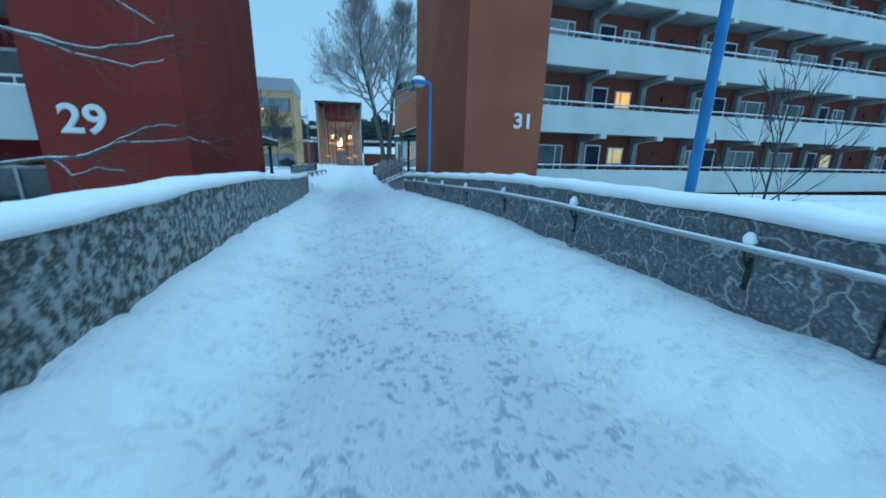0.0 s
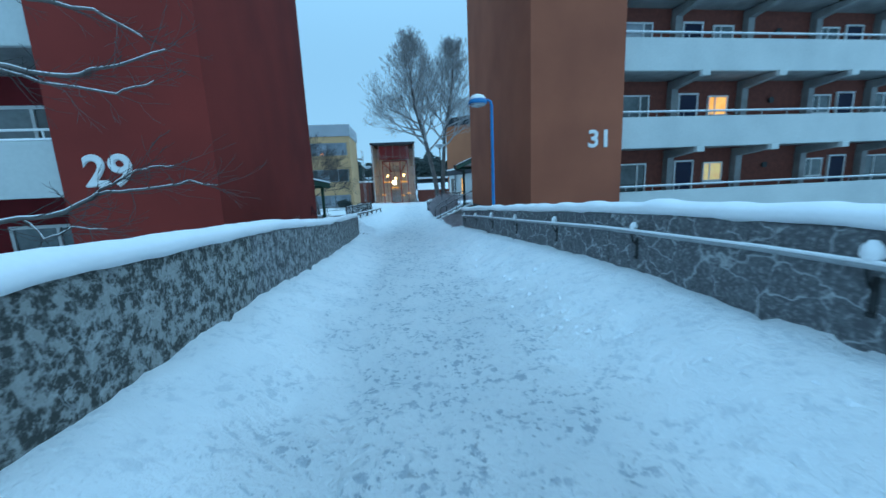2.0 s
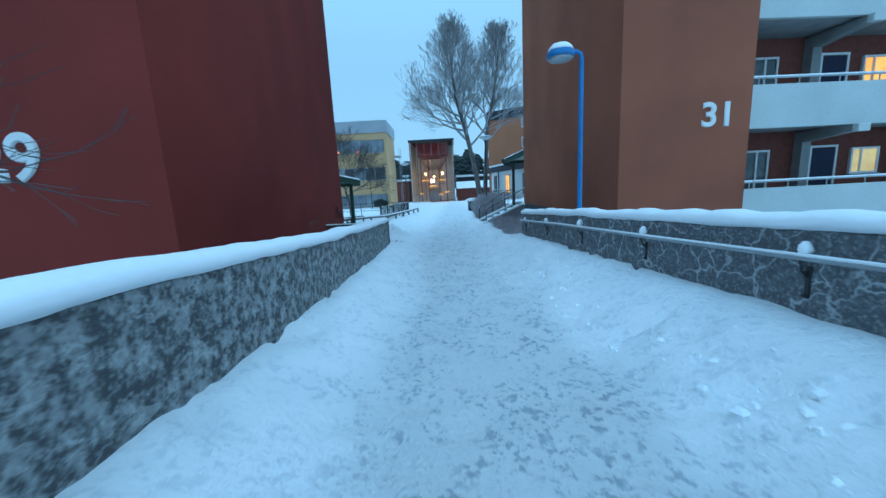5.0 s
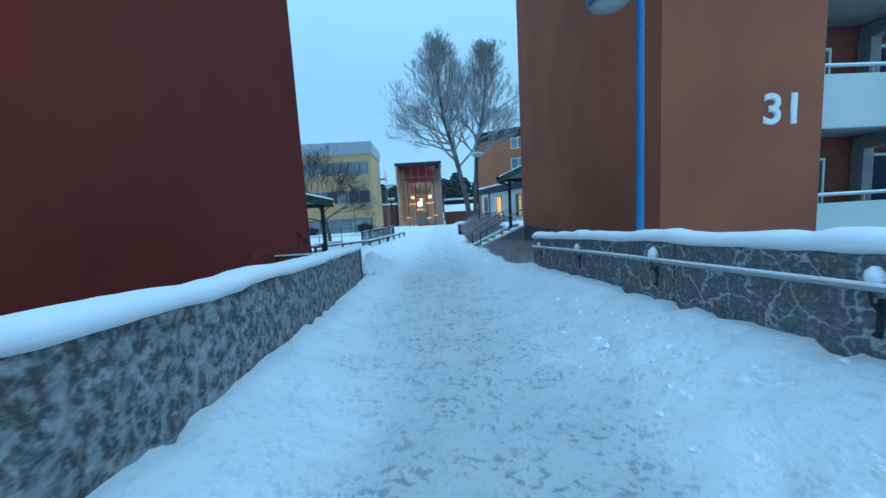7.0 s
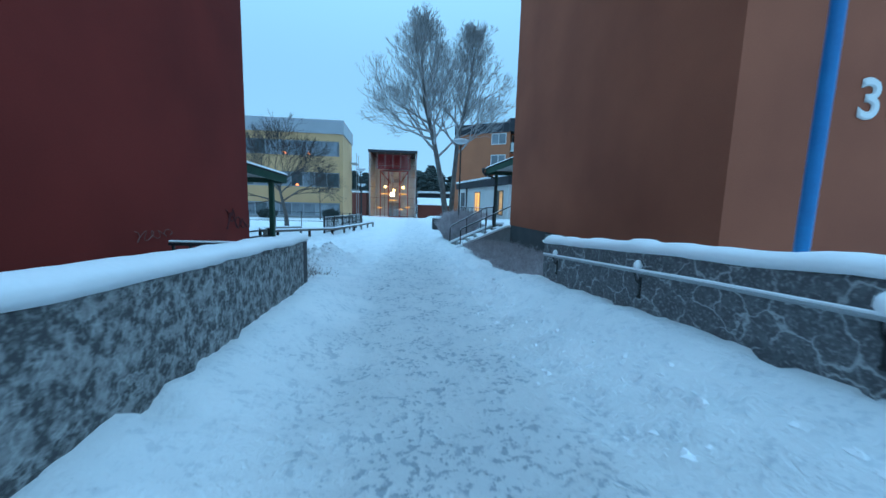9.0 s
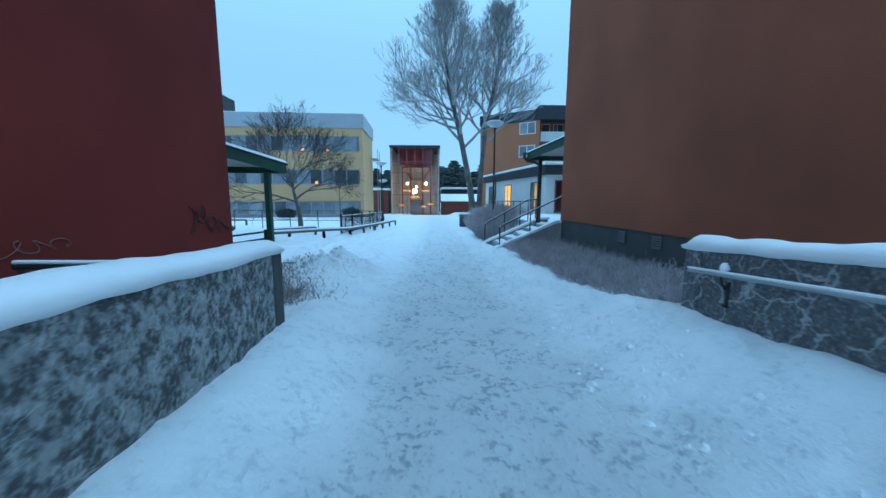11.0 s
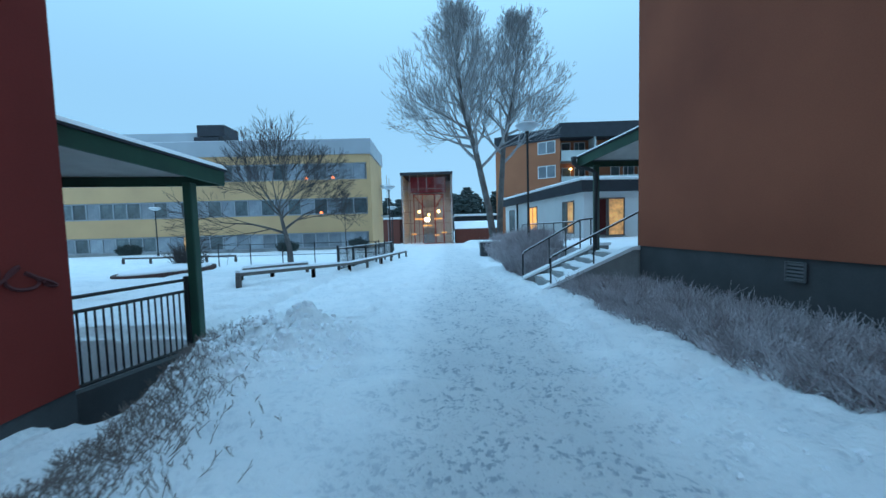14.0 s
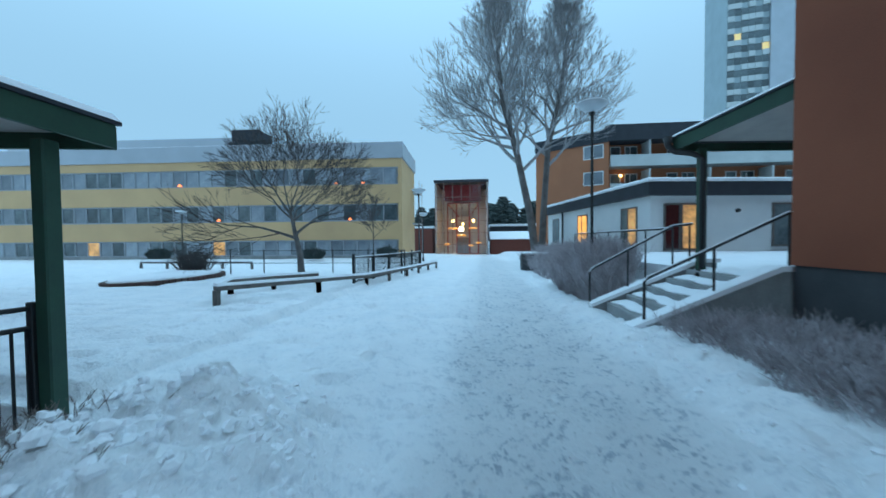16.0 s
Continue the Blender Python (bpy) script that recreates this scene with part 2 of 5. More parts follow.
def frosted_concrete(name, dark, pale, veins, cells=4.6, wander=0.5, fine=0.06, gap=(0.42, 0.62), blots=17.0, edge=(0.46, 0.60), relief=0.02):
    """Weathered concrete with frost and lime along fine cracks."""
    mat = bpy.data.materials.new(name)
    mat.use_nodes = True
    n, l = mat.node_tree.nodes, mat.node_tree.links
    b = n["Principled BSDF"]
    b.inputs["Roughness"].default_value = 0.85
    co = n.new("ShaderNodeTexCoord")
    warp, blot, grain = (n.new("ShaderNodeTexNoise") for _ in range(3))
    for node, s, d in ((warp, 6.0, 6), (blot, blots, 8), (grain, 40.0, 4)):
        node.inputs["Scale"].default_value, node.inputs["Detail"].default_value = s, d
        l.new(co.outputs["Object"], node.inputs["Vector"])
    blot.inputs["Roughness"].default_value = 0.68
    add = n.new("ShaderNodeVectorMath")
    add.operation = "MULTIPLY_ADD"
    add.inputs[1].default_value = (wander, wander, wander)
    l.new(warp.outputs["Color"], add.inputs[0])
    l.new(co.outputs["Object"], add.inputs[2])
    cell = n.new("ShaderNodeTexVoronoi")
    cell.feature = "DISTANCE_TO_EDGE"
    cell.inputs["Scale"].default_value = cells
    l.new(add.outputs[0], cell.inputs["Vector"])
    line = n.new("ShaderNodeMapRange")
    for k, w in (("From Min", 0.0), ("From Max", fine), ("To Min", 1.0), ("To Max", 0.0)):
        line.inputs[k].default_value = w
    l.new(cell.outputs["Distance"], line.inputs["Value"])
    gate = n.new("ShaderNodeMapRange")
    gate.inputs["From Min"].default_value, gate.inputs["From Max"].default_value = gap
    l.new(warp.outputs["Fac"], gate.inputs["Value"])
    vein = n.new("ShaderNodeMath")
    vein.operation = "MULTIPLY"
    l.new(line.outputs[0], vein.inputs[0])
    l.new(gate.outputs[0], vein.inputs[1])
    patch = n.new("ShaderNodeMapRange")
    patch.inputs["From Min"].default_value, patch.inputs["From Max"].default_value = edge
    l.new(blot.outputs["Fac"], patch.inputs["Value"])
    speck = n.new("ShaderNodeMapRange")
    speck.inputs["From Min"].default_value, speck.inputs["From Max"].default_value, speck.inputs["To Max"].default_value = 0.52, 0.68, 0.5
    l.new(grain.outputs["Fac"], speck.inputs["Value"])
    m1, m2, m3 = (n.new("ShaderNodeMix") for _ in range(3))
    for m in (m1, m2, m3):
        m.data_type = "RGBA"
    m1.inputs["A"].default_value, m1.inputs["B"].default_value = (*dark, 1), (*pale, 1)
    l.new(patch.outputs[0], m1.inputs["Factor"])
    l.new(m1.outputs["Result"], m2.inputs["A"])
    m2.inputs["B"].default_value = (0.62, 0.65, 0.66, 1)
    scale = n.new("ShaderNodeMath")
    scale.operation = "MULTIPLY"
    scale.inputs[1].default_value = veins
    l.new(vein.outputs[0], scale.inputs[0])
    l.new(scale.outputs[0], m2.inputs["Factor"])
    l.new(m2.outputs["Result"], m3.inputs["A"])
    m3.inputs["B"].default_value = (0.46, 0.48, 0.48, 1)
    l.new(speck.outputs[0], m3.inputs["Factor"])
    l.new(m3.outputs["Result"], b.inputs["Base Color"])
    bp = n.new("ShaderNodeBump")
    bp.inputs["Strength"].default_value, bp.inputs["Distance"].default_value = 0.8, relief
    l.new(blot.outputs["Fac"], bp.inputs["Height"])
    l.new(bp.outputs[0], b.inputs["Normal"])
    return mat


def curtained(name, dim, bright, emit=0.0):
    """A dark pane of window glass, each with its own blind or curtain tone behind it."""
    mat = material(name, dim, 0.08, second=bright, scale=0.8, fine=6, bump=0, vary=0.35, emission=emit)
    return mat


SNOW = snow_material()
PATH_SNOW = trodden_snow()
WALL_L = frosted_concrete("rough_concrete", (0.075, 0.08, 0.075), (0.36, 0.37, 0.36), 0.45, blots=13.0, edge=(0.47, 0.56), relief=0.05)
WALL_L2 = frosted_concrete("pale_frosted_concrete", (0.085, 0.09, 0.095), (0.31, 0.32, 0.325), 0.5, cells=5.0, wander=0.7, fine=0.07, gap=(0.42, 0.6), blots=12.0, edge=(0.45, 0.58), relief=0.035)
WALL_R = frosted_concrete("cracked_concrete", (0.12, 0.125, 0.135), (0.17, 0.18, 0.19), 0.75, cells=3.6, wander=0.22, fine=0.035, gap=(0.36, 0.5))
CONCRETE = material("grey_concrete", (0.34, 0.35, 0.35), 0.85, second=(0.2, 0.21, 0.21), scale=2, bump=0.2)
RED = material("red_render", (0.25, 0.040, 0.032), 0.95, second=(0.175, 0.030, 0.025), scale=0.5, fine=60, bump=0.35, depth=0.006)
OCHRE = material("ochre_render", (0.36, 0.115, 0.066), 0.9, second=(0.24, 0.076, 0.047), scale=0.45, fine=55, bump=0.35, depth=0.006)
PLINTH = material("dark_plinth", (0.075, 0.08, 0.085), 0.85, second=(0.05, 0.055, 0.06), scale=2)
WHITE = material("white_panel", (0.54, 0.58, 0.57), 0.7, second=(0.42, 0.46, 0.46), scale=0.6, fine=14, bump=0.1)
BRICK = material("dark_red_brick", (0.23, 0.075, 0.055), 0.85, second=(0.14, 0.05, 0.042), scale=6, fine=30, bump=0.2)
DARKBRICK = material("dark_weathered_brick", (0.12, 0.06, 0.05), 0.9, second=(0.07, 0.045, 0.04), scale=6, fine=30, bump=0.2, vary=0.25)
DARKRED = material("dark_red_panel", (0.22, 0.02, 0.025), 0.7, second=(0.16, 0.018, 0.02), scale=2)
WINGWALL = material("white_rendered_wall", (0.74, 0.75, 0.74), 0.8, second=(0.62, 0.64, 0.64), scale=0.7, fine=20, bump=0.15)
FRAME = material("white_window_frame", (0.75, 0.77, 0.77), 0.45, amount=0.1, bump=0)
GREYFRAME = material("grey_window_frame", (0.32, 0.35, 0.38), 0.5, amount=0.15, bump=0)
GLASS = curtained("window_glass", (0.05, 0.07, 0.075), (0.16, 0.20, 0.21))
PALEGLASS = curtained("curtained_glass", (0.30, 0.34, 0.37), (0.16, 0.19, 0.22))
LIT = material("lit_window", (1.0, 0.50, 0.12), 0.3, second=(0.9, 0.36, 0.06), scale=2, fine=9, bump=0, emission=0.9)
LITPALE = material("dim_lit_window", (0.9, 0.68, 0.28), 0.3, second=(0.7, 0.5, 0.2), scale=3, fine=9, bump=0, emission=0.45)
LITSOFT = material("warm_room_window", (0.8, 0.45, 0.16), 0.3, second=(0.3, 0.15, 0.07), scale=1.5, fine=6, bump=0, emission=0.55)
BULB = material("glowing_bulb", (1.0, 0.66, 0.25), 0.4, amount=0.05, bump=0, emission=6.0)
NAVY = material("navy_door", (0.010, 0.016, 0.05), 0.75, amount=0.2, bump=0.05)
BLUE = material("blue_painted_steel", (0.012, 0.20, 0.46), 0.5, second=(0.01, 0.14, 0.36), scale=4, bump=0.05)
BLACK = material("black_painted_steel", (0.018, 0.02, 0.022), 0.5, amount=0.3, bump=0.05)
GREEN = material("green_painted_wood", (0.02, 0.075, 0.045), 0.6, second=(0.014, 0.05, 0.034), scale=4, fine=40, bump=0.1)
SOFFIT = material("pale_soffit", (0.42, 0.38, 0.35), 0.8, amount=0.2, scale=3)
STEEL = material("galvanised_steel", (0.42, 0.45, 0.47), 0.5, 0.5, amount=0.25, scale=9)
YELLOW = material("yellow_panel", (0.68, 0.42, 0.21), 0.75, second=(0.58, 0.35, 0.18), scale=0.4, fine=12, bump=0.1)
GREYMETAL = material("grey_sheet_metal", (0.42, 0.46, 0.50), 0.5, 0.1, amount=0.15, scale=0.5)
ROOFDARK = material("dark_roof_felt", (0.035, 0.04, 0.05), 0.8, amount=0.3, scale=2)
ORANGE = material("orange_render", (0.47, 0.185, 0.10), 0.9, second=(0.36, 0.14, 0.08), scale=0.3, fine=30, bump=0.2)
REDSTEEL = material("red_painted_steel", (0.38, 0.03, 0.035), 0.5, amount=0.3, scale=2, bump=0.05)
BARK = material("frosted_bark", (0.17, 0.16, 0.155), 0.9, second=(0.09, 0.08, 0.075), scale=3, fine=25, bump=0.4)
TWIG = material("frosted_twigs", (0.40, 0.40, 0.41), 0.9, second=(0.24, 0.235, 0.235), scale=2, fine=15, bump=0)
DARKTWIG = material("dark_twigs", (0.055, 0.045, 0.042), 0.9, second=(0.09, 0.085, 0.085), scale=4, fine=20, bump=0.1)
HEDGE = material("frosted_hedge_twigs", (0.66, 0.62, 0.65), 0.9, second=(0.26, 0.21, 0.21), scale=4, fine=30, bump=0)
VENT = material("dull_grey_vent", (0.16, 0.17, 0.18), 0.7, amount=0.2, bump=0)
STALK = material("withered_stalks", (0.15, 0.105, 0.085), 0.9, second=(0.30, 0.26, 0.25), scale=5, fine=30, bump=0)
PINE = material("dark_pine", (0.035, 0.055, 0.05), 0.9, second=(0.07, 0.09, 0.09), scale=1.5, fine=6, bump=0)
TIMBER = material("weathered_timber", (0.16, 0.14, 0.125), 0.85, second=(0.09, 0.08, 0.075), scale=6, bump=0.2)
GRAFFITI = material("dark_red_spray_paint", (0.10, 0.018, 0.02), 0.8, amount=0.2, bump=0)
FADED = material("faded_pink_spray_paint", (0.26, 0.13, 0.12), 0.8, amount=0.3, bump=0)
LAMPWHITE = material("milky_lamp_glass", (0.62, 0.68, 0.72), 0.35, amount=0.1, bump=0)


for rendered in (RED, OCHRE, ORANGE, WALL_L, WALL_L2, WALL_R, BRICK, DARKRED):
    rendered.node_tree.nodes["Principled BSDF"].inputs["Specular IOR Level"].default_value = 0.15


# ---- ground ----
def glide(x, table):
    return float(np.interp(x, [a for a, _ in table], [b for _, b in table]))


def step(x, a, b):
    k = min(max((x - a) / (b - a), 0.0), 1.0)
    return k * k * (3 - 2 * k)


GRADE = [(-60, 1.3), (-10, 0.50), (0, 0.18), (6, -0.06), (11.3, -0.42), (15, -0.66), (19.4, -0.88), (26, -0.95), (50, -1.3), (74, -2.0), (300, -5)]
TOPS_LEFT = [(-20, 1.46), (-8, 1.27), (0, 1.08), (4, 1.0), (6, 0.915), (9, 0.665), (12, 0.475), (15.2, 0.315)]
TOPS_RIGHT = [(-20, 1.45), (-8, 1.26), (0, 1.075), (4, 1.015), (6, 0.935), (9, 0.745), (12, 0.57), (15.2, 0.345)]
LEFT_BANK = [(0, 0.35), (5, 0.34), (8, 0.28), (12, 0.27), (15, 0.31)]
RIGHT_BANK = [(0, 0.27), (3, 0.32), (6, 0.40), (12, 0.43), (15, 0.41)]
END = 15.25


def axis(y):
    return -0.01 - 0.056 * min(max(y, -20), 16)


def ground_z(x, y, rough=True):
    u, z = x - axis(y), glide(y, GRADE)
    p = Vector((x, y, 0))
    inside = -1.55 < u < 2.53
    bank = glide(y, LEFT_BANK) * step(-u, 0.55, 1.45) + glide(y, RIGHT_BANK) * step(u, 1.25, 2.3)
    lane = step(-abs(u - 0.3), -1.5, -0.7)
    near = step(-abs(y - 10), -34, -16)
    r = 0.0
    if rough:
        r = near * (0.035 * noise.noise(p * 1.1) + 0.022 * noise.noise(p * 3.1 + Vector((7, 0, 0))))
        r += near * lane * 0.044 * noise.noise(p * 5.5) + near * 0.014 * noise.noise(p * 13)
        lump = step(-abs(u - 1.55), -0.55, -0.1) + 0.6 * step(-abs(u + 0.75), -0.4, -0.1)
        r += near * lump * (0.030 + 0.055 * abs(noise.noise(p * 4.3)) + 0.03 * noise.noise(p * 9))
        r -= near * 0.022 * (step(-abs(u + 0.42), -0.16, -0.05) + step(-abs(u - 1.22), -0.16, -0.05))
        pits = noise.noise(p * 2.6 + Vector((0, 0, 5)))
        r -= near * (1 - lane) * 0.085 * step(pits, 0.30, 0.46)
        r += near * (1 - lane) * 0.05 * abs(noise.noise(p * 5.2 + Vector((3, 0, 2)))) * step(abs(u - 0.35), 0.8, 1.2) * step(-abs(u - 0.35), -2.0, -1.5)
    # trampled snow on the square
    if rough and y > END:
        worn = near * step(y, END, 17.5) * (1 - step(y, 30, 40))
        r += worn * (0.055 * abs(noise.noise(p * 3.4 + Vector((1, 4, 0)))) + 0.035 * abs(noise.noise(p * 7.5)) - 0.03)
        r += worn * step(u, 1.2, 1.7) * (1 - step(u, 2.6, 3.2)) * (0.10 * abs(noise.noise(p * 3.0)) + 0.05 * noise.noise(p * 6.0))
    if y < END:
        if inside:
            return z + bank + r
        high = step(y, 12.2, 14.6)
        low = -3.3
        edge = -1.15 if u < 0 else z
        return low + (edge - low) * high + 0.4 * r
    fade = 1 - step(y, END, 18)
    ridge = 0.10 * step(-u, 1.0, 1.6) * (1 - step(-u, 1.9, 2.6)) + 0.13 * step(u, 1.5, 2.1) * (1 - step(u, 2.6, 3.4)) if y < 24 else 0
    z += bank * fade * (1 if inside else 0.6) + ridge * (1 - fade)
    if x < -2.6 and y < 19.6:
        z -= 0.06 * step(-x, 2.9, 4.4) * (1 - step(y, 18.8, 19.8))
    # the ploughed heap beside the path
    d = math.hypot((x + 3.35) / 1.05, (y - 20.0) / 1.25)
    if d < 1.3:
        z += (1 - step(d, 0.25, 1.25)) * (0.29 + 0.20 * noise.noise(p * 2.3) + 0.26 * abs(noise.noise(p * 4.2)) + 0.16 * abs(noise.noise(p * 8.5)))
    # the areaway along the red wall
    edge = -4.72 + 0.36 * (20.5 - y)
    if y > 16.2:
        z -= 1.2 * step(-x, -edge - 0.02, -edge + 0.16) * step(y, 18.3, 18.9) * (1 - step(y, 20.55, 20.75))
    # the open square
    if x < -5 and y > 21:
        z += 0.12 + 0.10 * noise.noise(p * 0.25)
    if x > 1.4 and y > 26:
        z += 0.45 * step(x, 1.2, 2.6)
    return z + r


def spread(lo, a, b, hi, fine, grow=1.28):
    """Grid lines: even from a to b, ever wider out to lo and hi."""
    mid = list(np.arange(a, b, fine)) + [b]
    out, s, v = [], fine, a
    while v > lo:
        s *= grow
        v -= s
        out.append(v)
    up, s, v = [], fine, b
    while v < hi:
        s *= grow
        v += s
        up.append(v)
    return out[::-1] + mid + up


def ground():
    us = spread(-700, -5.3, 3.7, 700, 0.075)
    us = sorted([u for u in us if min(abs(u + 1.55), abs(u - 2.53)) > 0.03] + [-1.56, -1.535, 2.515, 2.54])
    ys = spread(-600, -1.0, 26.5, 900, 0.075, 1.12)
    ys = sorted([y for y in ys if abs(y - END) > 0.03] + [END - 0.01, END + 0.01])
    v = [(u + axis(y), y, ground_z(u + axis(y), y)) for y in ys for u in us]
    w = len(us)
    f = [(j * w + i, j * w + i + 1, (j + 1) * w + i + 1, (j + 1) * w + i) for j in range(len(ys) - 1) for i in range(w - 1)]
    me = bpy.data.meshes.new("ground")
    me.from_pydata(v, [], f)
    me.polygons.foreach_set("use_smooth", [True] * len(f))
    me.materials.append(PATH_SNOW)
    tagged(new("ground", me), "trodden blue-white snow covering path and square", "snowy ground", kind="structure")


ground()


# ---- the ramp's parapets ----
def parapet(side, mat, label):
    """A run of concrete panels with a cap of snow."""
    wall = thing("parapet_wall", label, "parapet wall")
    tops = TOPS_LEFT if side < 0 else TOPS_RIGHT
    inner, outer = (-1.42, -1.66) if side < 0 else (2.40, 2.64)
    joints = [-9.25, -4.35, 0.55, 5.45, 10.35, END - 0.2] if side < 0 else [-9.0, -4.0, 0.95, 5.9, 10.8, END - 0.1]
    for a, b in zip(joints, joints[1:]):
        mb = Mesh()
        secs = []
        n = 8
        for k in range(n + 1):
            y = a + 0.012 + (b - a - 0.024) * k / n
            t, c = glide(y, tops), axis(y)
            bt = -3.4 if y < 12 else -1.6
            xi, xo = c + inner, c + outer
            s = 0.025 if side > 0 else -0.025
            secs.append([(xi, y, bt), (xi, y, t - 0.03), (xi + s, y, t), (xo - s, y, t), (xo, y, t - 0.03), (xo, y, bt)])
        part("panel", mb.loft(secs), mat if side > 0 or b < 5.5 else WALL_L2, wall)
    # the left end stone is darker than its panels, the right one matches them
    e0, e1 = joints[-1] + 0.004, joints[-1] + 0.2
    t, c = glide(e1, tops), axis(e1)
    lo, hi = sorted((c + inner, c + outer))
    part("end_stone", Mesh().soft_box(lo - 0.012, hi + 0.012, e0, e1, -1.6, t - 0.004, 0.02), PLINTH if side < 0 else WALL_R, wall, "concrete end stone")
    mb, secs, n = Mesh(), [], 260
    y0, y1 = joints[0], e1
    for k in range(n + 1):
        y = y0 + (y1 - y0 + 0.02) * k / n
        t, c = glide(y, tops), axis(y)
        w = noise.noise(Vector((side * 5, y * 1.3, 0))) * 0.025 + noise.noise(Vector((side * 9, y * 5, 3))) * 0.012
        over = 0.022 + 0.022 * noise.noise(Vector((side * 3, y * 2.2, 9)))
        h = (0.10 if side < 0 else 0.095) + w
        if side > 0:
            h += 0.05 * max(0, noise.noise(Vector((0, y * 2.4, 4)))) ** 0.7
        e = min(1, (y1 + 0.02 - y) / 0.12 + 0.25)
        h *= e
        xi, xo = c + inner, c + outer
        d = 1 if xo > xi else -1
        secs.append([(xi - d * over, y, t - 0.02 + w), (xi - d * (over + 0.02), y, t + 0.35 * h), (xi + d * 0.01, y, t + 0.8 * h), (xi + d * 0.07, y, t + h), (xo - d * 0.07, y, t + h * 0.98), (xo + d * 0.01, y, t + 0.7 * h), (xo + d * over, y, t), (xo, y, t - 0.02), (xi, y, t + 0.004)])
    part("snow_cap", mb.loft(secs), SNOW, wall, "smooth cap of fresh snow", smooth=True)
    return wall


left_wall = parapet(-1, WALL_L, "rough grey concrete parapet of the ramp, capped with snow")
right_wall = parapet(1, WALL_R, "cracked dark grey concrete parapet with handrail, capped with snow")


def handrail():
    rail = thing("handrail", "thin steel handrail, snow-dusted, bracketed to the concrete parapet", "handrail")
    at = lambda y, dz=0.0, du=0.0: (axis(y) + 2.325 + du, y, glide(y, TOPS_RIGHT) - 0.20 + dz)
    ys = list(np.linspace(-9, 15.2, 40))
    part("rail", Mesh().tube([at(y) for y in ys], 0.016, 8), STEEL, rail, smooth=True)
    part("rail_snow", Mesh().tube([at(y, 0.022) for y in ys], [0.013 + 0.005 * noise.noise(Vector((0, y * 3, 0))) for y in ys], 6), SNOW, rail, "thin line of snow on the rail", smooth=True)
    for i in range(-6, 7):
        y = 3.5 + 1.89 * i
        if not -9 < y < 15.2:
            continue
        x, _, z = at(y)
        mb = Mesh().tube([(x, y, z - 0.01), (x + 0.02, y, z - 0.09), (x + 0.07, y, z - 0.14)], 0.009, 6)
        mb.soft_box(x + 0.060, x + 0.08, y - 0.018, y + 0.018, z - 0.28, z - 0.06, 0.005)
        mb.tube([(x + 0.045, y, z - 0.10), (x + 0.07, y, z - 0.10)], 0.016, 6).tube([(x + 0.045, y, z - 0.26), (x + 0.07, y, z - 0.26)], 0.016, 6)
        bracket = part("bracket", mb, BLACK, rail, "dark bolted steel bracket")
        s = 0.6 + 0.45 * random.random()
        lump = Mesh().tube_rings([(x + 0.02, y, z + 0.02, 0.03 * s), (x + 0.03, y, z + 0.05, 0.055 * s), (x + 0.03, y + 0.008, z + 0.10 * s, 0.045 * s), (x + 0.035, y + 0.01, z + 0.135 * s, 0.016)], 9)
        part("snow_lump", lump, SNOW, bracket, "lump of snow", smooth=True)


handrail()


# ---- shared building parts ----
def frame_ring(mb, x0, x1, z0, z1, y0, y1, w=0.06, bars=()):
    """A window frame in the plane of x and z, with upright bars at the given x."""
    n = len(mb.v)
    for y in (y0, y1):
        mb.v += [(x0, y, z0), (x1, y, z0), (x1, y, z1), (x0, y, z1), (x0 + w, y, z0 + w), (x1 - w, y, z0 + w), (x1 - w, y, z1 - w), (x0 + w, y, z1 - w)]
    for i in range(4):
        j = (i + 1) % 4
        mb.f += [tuple(n + k for k in q) for q in ((i, j, j + 4, i + 4), (8 + j, 8 + i, 12 + i, 12 + j), (j, i, 8 + i, 8 + j), (4 + i, 4 + j, 12 + j, 12 + i))]
    for b in bars:
        mb.box(b - w / 2, b + w / 2, y0, y1, z0 + w, z1 - w)
    return mb


def window(parent, x0, x1, z0, z1, y, glass, bars=(), frame_mat=None, w=0.06):
    """A window in a wall that faces -y: frame, sill and a pane in each light."""
    win = part("window", frame_ring(Mesh(), x0, x1, z0, z1, y - 0.05, y + 0.03, w), frame_mat or FRAME, parent)
    for b in bars:
        part("mullion", Mesh().box(b - w / 2, b + w / 2, y - 0.048, y + 0.028, z0 + w, z1 - w), frame_mat or FRAME, win)
    edges = [x0] + list(bars) + [x1]
    for a, b in zip(edges, edges[1:]):
        part("pane", Mesh().box(a + w / 2, b - w / 2, y - 0.015, y + 0.005, z0 + w / 2, z1 - w / 2), glass, win)
    part("sill", Mesh().box(x0 - 0.04, x1 + 0.04, y - 0.10, y - 0.005, z0 - 0.04, z0 - 0.003), STEEL, win)
    return win


def digits(text, size, mat, m, parent, label):
    cu = bpy.data.curves.new("digits", "FONT")
    cu.body, cu.size, cu.extrude, cu.bevel_depth, cu.bevel_resolution = text, size, 0.003, 0.024, 0
    tmp = bpy.data.objects.new("digits_curve", cu)
    scene.collection.objects.link(tmp)
    me = bpy.data.meshes.new_from_object(tmp.evaluated_get(bpy.context.evaluated_depsgraph_get()))
    bpy.data.objects.remove(tmp)
    me.materials.clear()
    me.materials.append(mat)
    ob = new("house_number", me)
    ob.parent = parent
    ob.matrix_basis = m
    ob["label"] = label
    return ob


